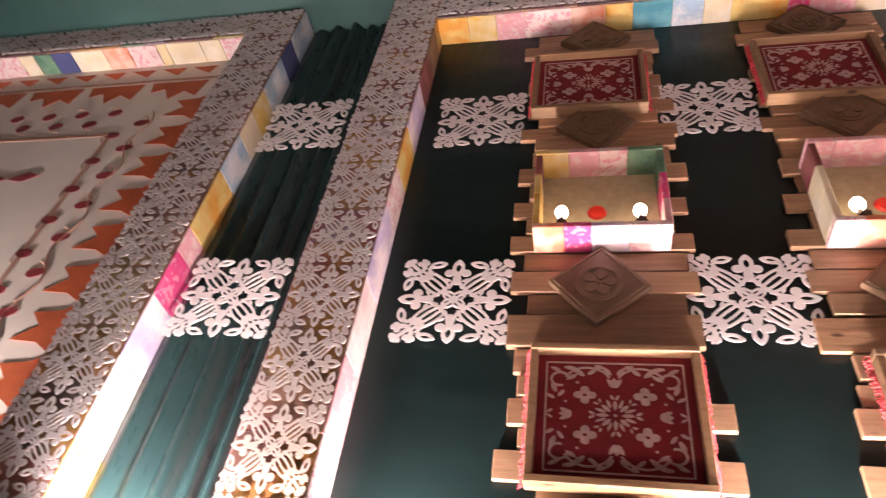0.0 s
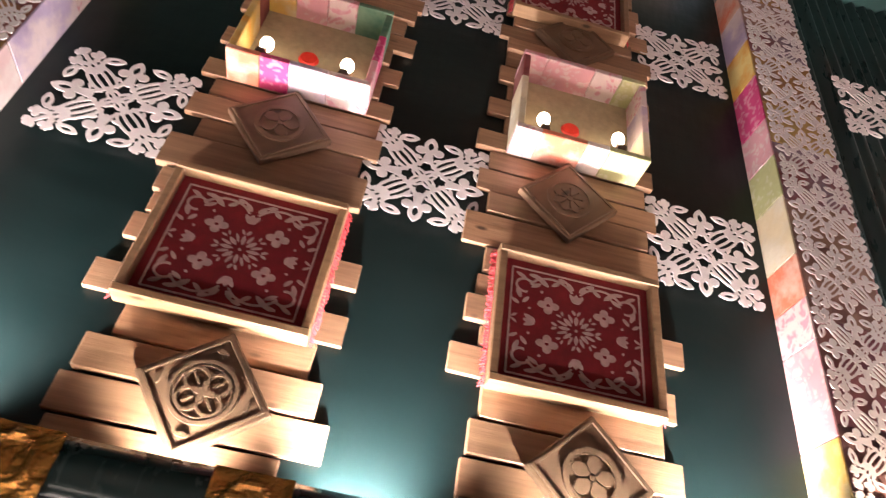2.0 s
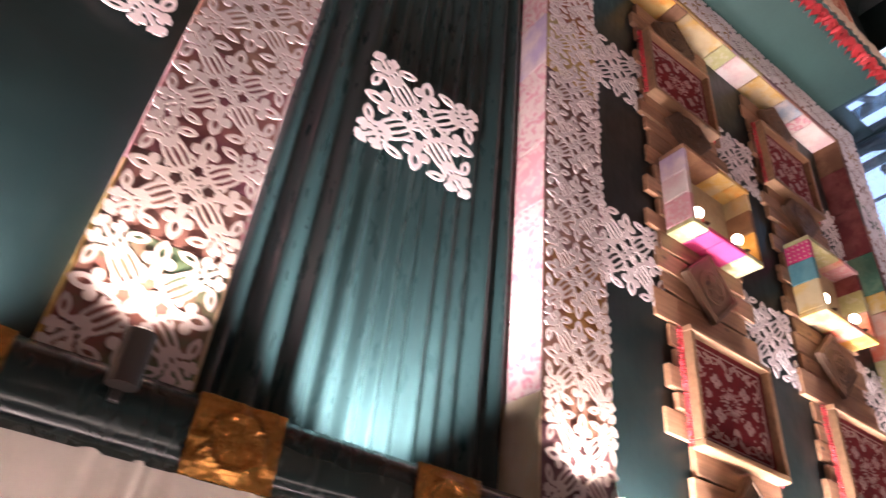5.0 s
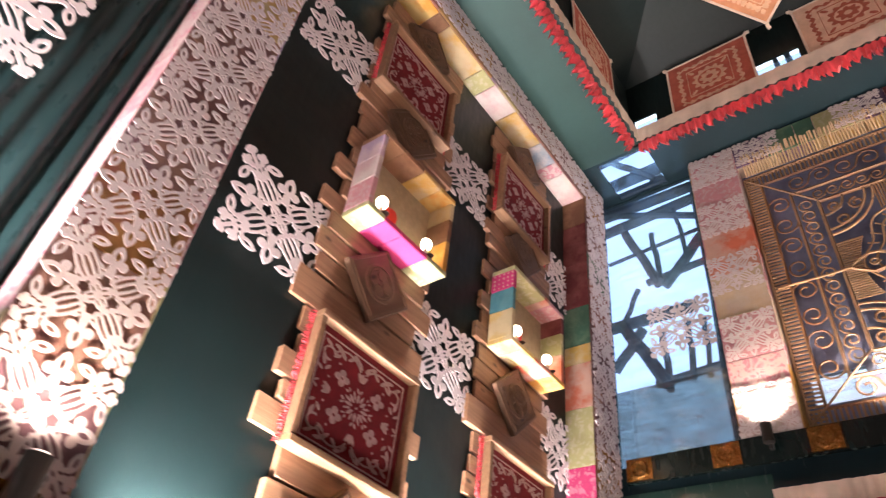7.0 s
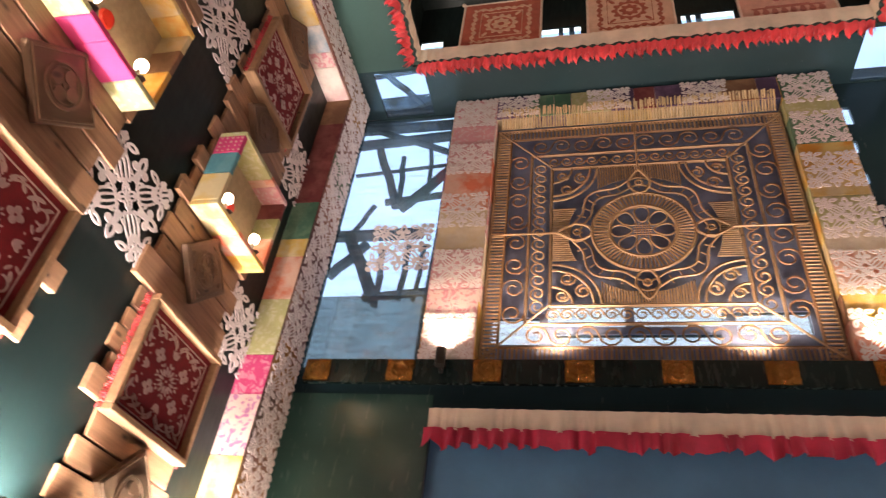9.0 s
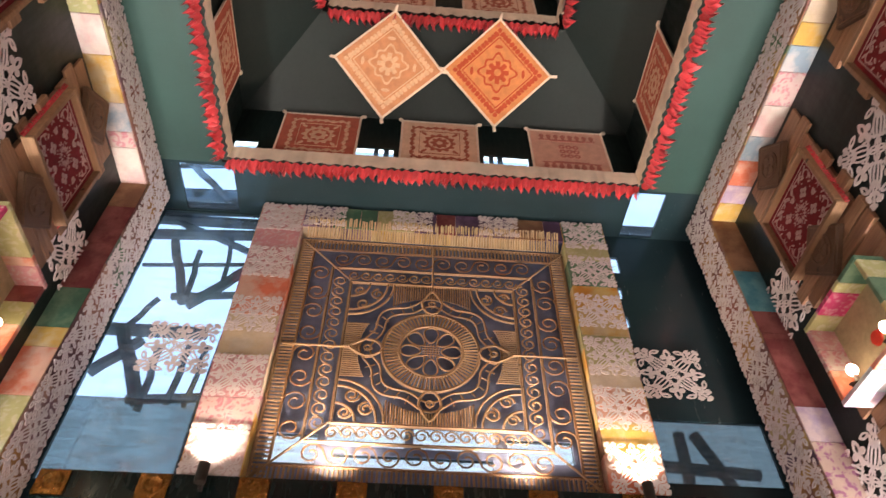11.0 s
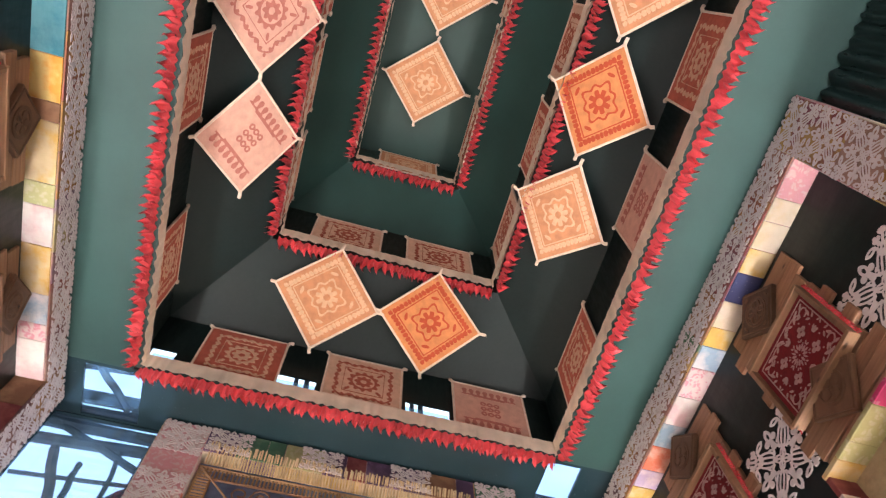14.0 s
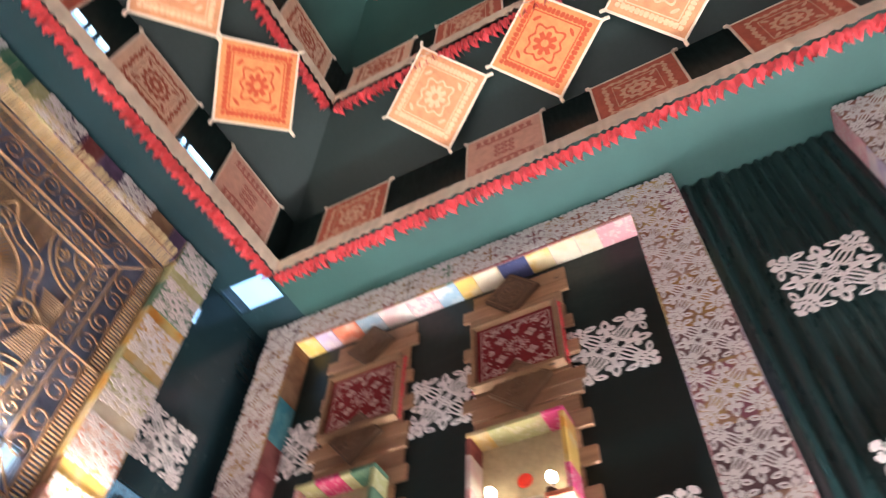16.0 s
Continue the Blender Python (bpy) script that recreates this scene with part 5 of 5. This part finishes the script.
sticks("mesh_stick", [seg((-0.045, CY + d), (0.045, CY + d), 0.018) for d in (-0.03, -0.015, 0, 0.015, 0.03)] + [seg((d, CY - 0.045), (d, CY + 0.045), 0.018) for d in (-0.03, -0.015, 0, 0.015, 0.03)], 0.003)
for i in range(4):
    a = math.pi / 2 * i
    pts = []
    for k in range(13):
        t = 2 * math.pi * k / 12
        x, y = 0.335 + 0.085 * math.cos(t), 0.055 * math.sin(t) * (1 - 0.55 * max(0, math.cos(t)))
        pts.append((x * math.cos(a) - y * math.sin(a), CY + x * math.sin(a) + y * math.cos(a), 0.02))
    v, f = tube(pts, 0.008, 5)
    raw("pointed_lobe", v, f, CANE, lattice)
    v, f = tube([(0.325 * math.cos(a) + 0.018 * math.cos(t), CY + 0.325 * math.sin(a) + 0.018 * math.sin(t), 0.02) for t in [2 * math.pi * k / 10 for k in range(10)]], 0.006, 5, True)
    raw("lobe_eye", v, f, CANE, lattice)
field = []
x_in, y_lo, y_hi = LW - 0.325, 0.32, LH - 0.38
for i in range(27):
    y = CY - 0.17 + 0.34 * i / 26
    lim = math.sqrt(max(0.0, 0.372 ** 2 - (y - CY) ** 2))
    for s in (-1, 1):
        if x_in - lim > 0.02:
            field.append(seg((s * lim, y), (s * x_in, y), 0.006))
for i in range(33):
    x = -0.21 + 0.42 * i / 32
    lim = math.sqrt(max(0.0, 0.372 ** 2 - x ** 2))
    field.append(seg((x, CY + lim), (x, y_hi), 0.006))
    field.append(seg((x, CY - lim), (x, y_lo), 0.006))
sticks("field_stick", field, 0.0050, CANE)
fans = []
for sx in (-1, 1):
    for top in (0, 1):
        cx, cy = sx * x_in, y_hi if top else y_lo
        sy = -1 if top else 1
        for r in (0.10, 0.20, 0.235):
            fans.append([(cx - sx * r * math.cos(t), cy + sy * r * math.sin(t), 0.01) for t in [math.pi / 2 * k / 10 for k in range(11)]])
        fans.append(scroll(cx - sx * 0.075, cy + sy * 0.15, 0.04, 0, sx))
        fans.append(scroll(cx - sx * 0.15, cy + sy * 0.075, 0.04, math.pi / 2, -sx))
        fans.append(scroll(cx - sx * 0.05, cy + sy * 0.05, 0.035, 0, sx))
sticks("corner_scroll", fans, 0.0068, CANE)

bandb = raw("band_east", [wall_b(u, v, w) for w in (0.115, 0.095) for u, v in ((YC + 0.19, 3.035), (YA - 0.19, 3.035), (YA - 0.19, 3.155), (YC + 0.19, 3.155))],
            [(0, 3, 2, 1), (4, 5, 6, 7), (0, 1, 5, 4), (1, 2, 6, 5), (2, 3, 7, 6), (3, 0, 4, 7)], BAND)
tagged(bandb, "glossy dark green vinyl band above the doorway", kind="structure")
for i in range(8):
    foil_square(on_wall("B", 1.535 - 0.405 * i, 3.096, 0.116), 0.125, 60 + i)
val = thing("door_valance", pose(XB - 0.04, 0, 2.95), "cream gathered valance with a red ruffle over the doorway", "valance")
ruffle("valance_cloth", (0, 0.99, 0), (0, -0.95, 0), 0.105, 0.012, CREAM, val, (-1, 0, 0), 4.2, wave=0.06)
ruffle("red_ruffle", (-0.01, 1.0, -0.095), (-0.01, -0.96, -0.095), 0.080, 0.026, RED_DAYLIT, val, (-1, 0, 0), 6.1, wave=0.075, ragged=0.6)
raw("door_curtain", [(XB + 0.05, 1.0, 0), (XB + 0.05, -0.95, 0), (XB + 0.05, -0.95, 2.95), (XB + 0.05, 1.0, 2.95), (XB + 0.06, 1.0, 0), (XB + 0.06, -0.95, 0), (XB + 0.06, -0.95, 2.95), (XB + 0.06, 1.0, 2.95)], [(0, 1, 2, 3), (7, 6, 5, 4)], BLUE_CLOTH)
tagged(bpy.data.objects["door_curtain"], "plain dusky blue cloth across the doorway", "curtain")

# ---- the canopy's trimmings and carpets ----
for x1, half, z, _ in TIERS:
    rx0, rx1, ry0, ry1, rz = ring_of(x1, half, z)
    trim = thing("canopy_trim", pose((rx0 + rx1) / 2, Y0, z), "cream band with a red ruffle round a canopy opening", "trim", "canopy trims")
    hx, hy = (rx1 - rx0) / 2, (ry1 - ry0) / 2
    for k, (p0, p1, out) in enumerate([((hx, -hy), (hx, hy), (-1, 0)), ((-hx, hy), (-hx, -hy), (1, 0)), ((hx, hy), (-hx, hy), (0, -1)), ((-hx, -hy), (hx, -hy), (0, 1))]):
        o = Vector((*out, 0))
        a, b = Vector((*p0, 0)), Vector((*p1, 0))
        ruffle("cream_band", a + o * 0.012 + Vector((0, 0, 0.095)), b + o * 0.012 + Vector((0, 0, 0.095)), 0.115, 0.006, CREAM, trim, o, 2.0 + k, wave=0.075)
        ruffle("red_ruffle", a - o * 0.015, b - o * 0.015, 0.056, 0.030, RED_SATIN, trim, -o, 7.0 + k + z, down=(Vector((0, 0, -1)) - o * 0.4), wave=0.044, ragged=0.2)
        ruffle("red_ruffle", a - o * 0.030, b - o * 0.030, 0.052, 0.036, RED_SATIN, trim, -o, 17.0 + k + z, down=(Vector((0, 0, -0.75)) - o * 0.6), wave=0.05, ragged=0.25)


def carpet(m, kind, size=0.50):
    f, pile = ((0, "orange"), (1, "red"), (2, "pink"), (3, "pink"), (4, "flame"), (5, "beige"))[kind]
    words = {"flame": "bright orange square carpet with a brick-red medallion, tied at corners", "beige": "beige square carpet with rust-red medallion, tied at corners", "orange": "orange and tan patterned square carpet tied at its corners", "red": "rust-red patterned square carpet tied at its corners", "pink": "dusty pink patterned square carpet tied at its corners"}[pile]
    root = thing("carpet_square", m, words, "carpet", "canopy carpets")
    part("carpet_body", box_bm(-0.238, 0.238, -0.238, 0.238, 0, 0.009, 0.002), RUG[pile][0], root)
    for a in range(4):
        part("binding", box_bm(-0.25, 0.25, 0.236, 0.25, -0.001, 0.012, 0.003), EDGE, root, "", pose(0, 0, 0, 0, 0, 90 * a))
        c, s = math.cos(math.pi / 4 + a * math.pi / 2), math.sin(math.pi / 4 + a * math.pi / 2)
        v, fc = tube([(0.345 * c, 0.345 * s, 0.006), (0.362 * c, 0.362 * s, 0.010), (0.378 * c + 0.006, 0.378 * s - 0.004, 0.004)], 0.011, 6)
        raw("corner_tie", v, fc, EDGE, root)
    link("woven_motif", RUG_MOTIFS[f], None, root, pose(0, 0, 0.0092), "woven medallion and border")
    return root


def axes(origin, x, y):
    """A pose from its place and the ways of its local x and y; z faces out."""
    x, y = Vector(x).normalized(), Vector(y).normalized()
    z = x.cross(y).normalized()
    y = z.cross(x)
    m = Matrix((x, y, z)).transposed().to_4x4()
    m.translation = origin
    return m


rug_master = {}


def lay(m, kind):
    if kind not in rug_master:
        rug_master[kind] = carpet(m, kind)
    else:
        copy_thing(rug_master[kind], m)


# upright carpets on the risers
for x1, half, z, across, along in ((5.76, 1.225, 5.31, (0.755, -0.005, -0.835), (5.27, 4.22, 3.42, 2.62, 1.82, 1.02)), (5.21, 0.745, 6.25, (0.32, -0.36), (4.90, 4.22, 3.56, 2.9, 2.2, 1.5)), (4.865, 0.41, 7.22, (-0.01,), (4.5, 3.9, 3.3, 2.7, 2.1))):
    x0 = XW + 5.76 - x1
    for i, y in enumerate(across):
        lay(axes((x1 + 0.03, y, z), (0, -1, 0), (0.02, 0, 1)), (1, 5, 2)[i] if half > 1 else (5 if half > 0.5 else 0))
        lay(axes((x0 - 0.03, y, z), (0, 1, 0), (-0.02, 0, 1)), 1)
    for i, x in enumerate(along):
        lay(axes((x, Y0 + half + 0.03, z), (1, 0, 0), (0, 0.02, 1)), 1)
        lay(axes((x, Y0 - half - 0.03, z), (-1, 0, 0), (0, -0.02, 1)), (1, 2, 1)[i % 3] if half > 1 else (5, 1)[i % 2])
# carpets hung as diamonds on the slopes
d = math.sqrt(0.5)
UPB, UPA, UPC = Vector((-0.745, 0, 0.667)), Vector((0, -0.707, 0.707)), Vector((0, 0.707, 0.707))


def diamond(origin, right, up, kind, turn=45):
    lay(axes(origin, right, up) @ pose(0, 0, 0, 0, 0, turn), kind)


diamond((5.462, 0.348, 5.685), (0, -1, 0), UPB, 0, 41)
diamond((5.464, -0.350, 5.683), (0, -1, 0), UPB, 4, 45)
for i, x in enumerate((4.53, 3.80, 3.08, 2.36, 1.64)):
    diamond((x, -0.935, 5.72), (-1, 0, 0), UPC, (0, 4)[i % 2], 41)
    diamond((x + 0.01, 1.005, 5.67), (1, 0, 0), UPA, 2 if i == 0 else 3, 45)
for x in (4.22, 3.46, 2.70):
    lay(axes((x, 0.02, 7.40), (0, -1, 0), (-1, 0, 0)) @ pose(0, 0, 0, 0, 0, 43), 0)
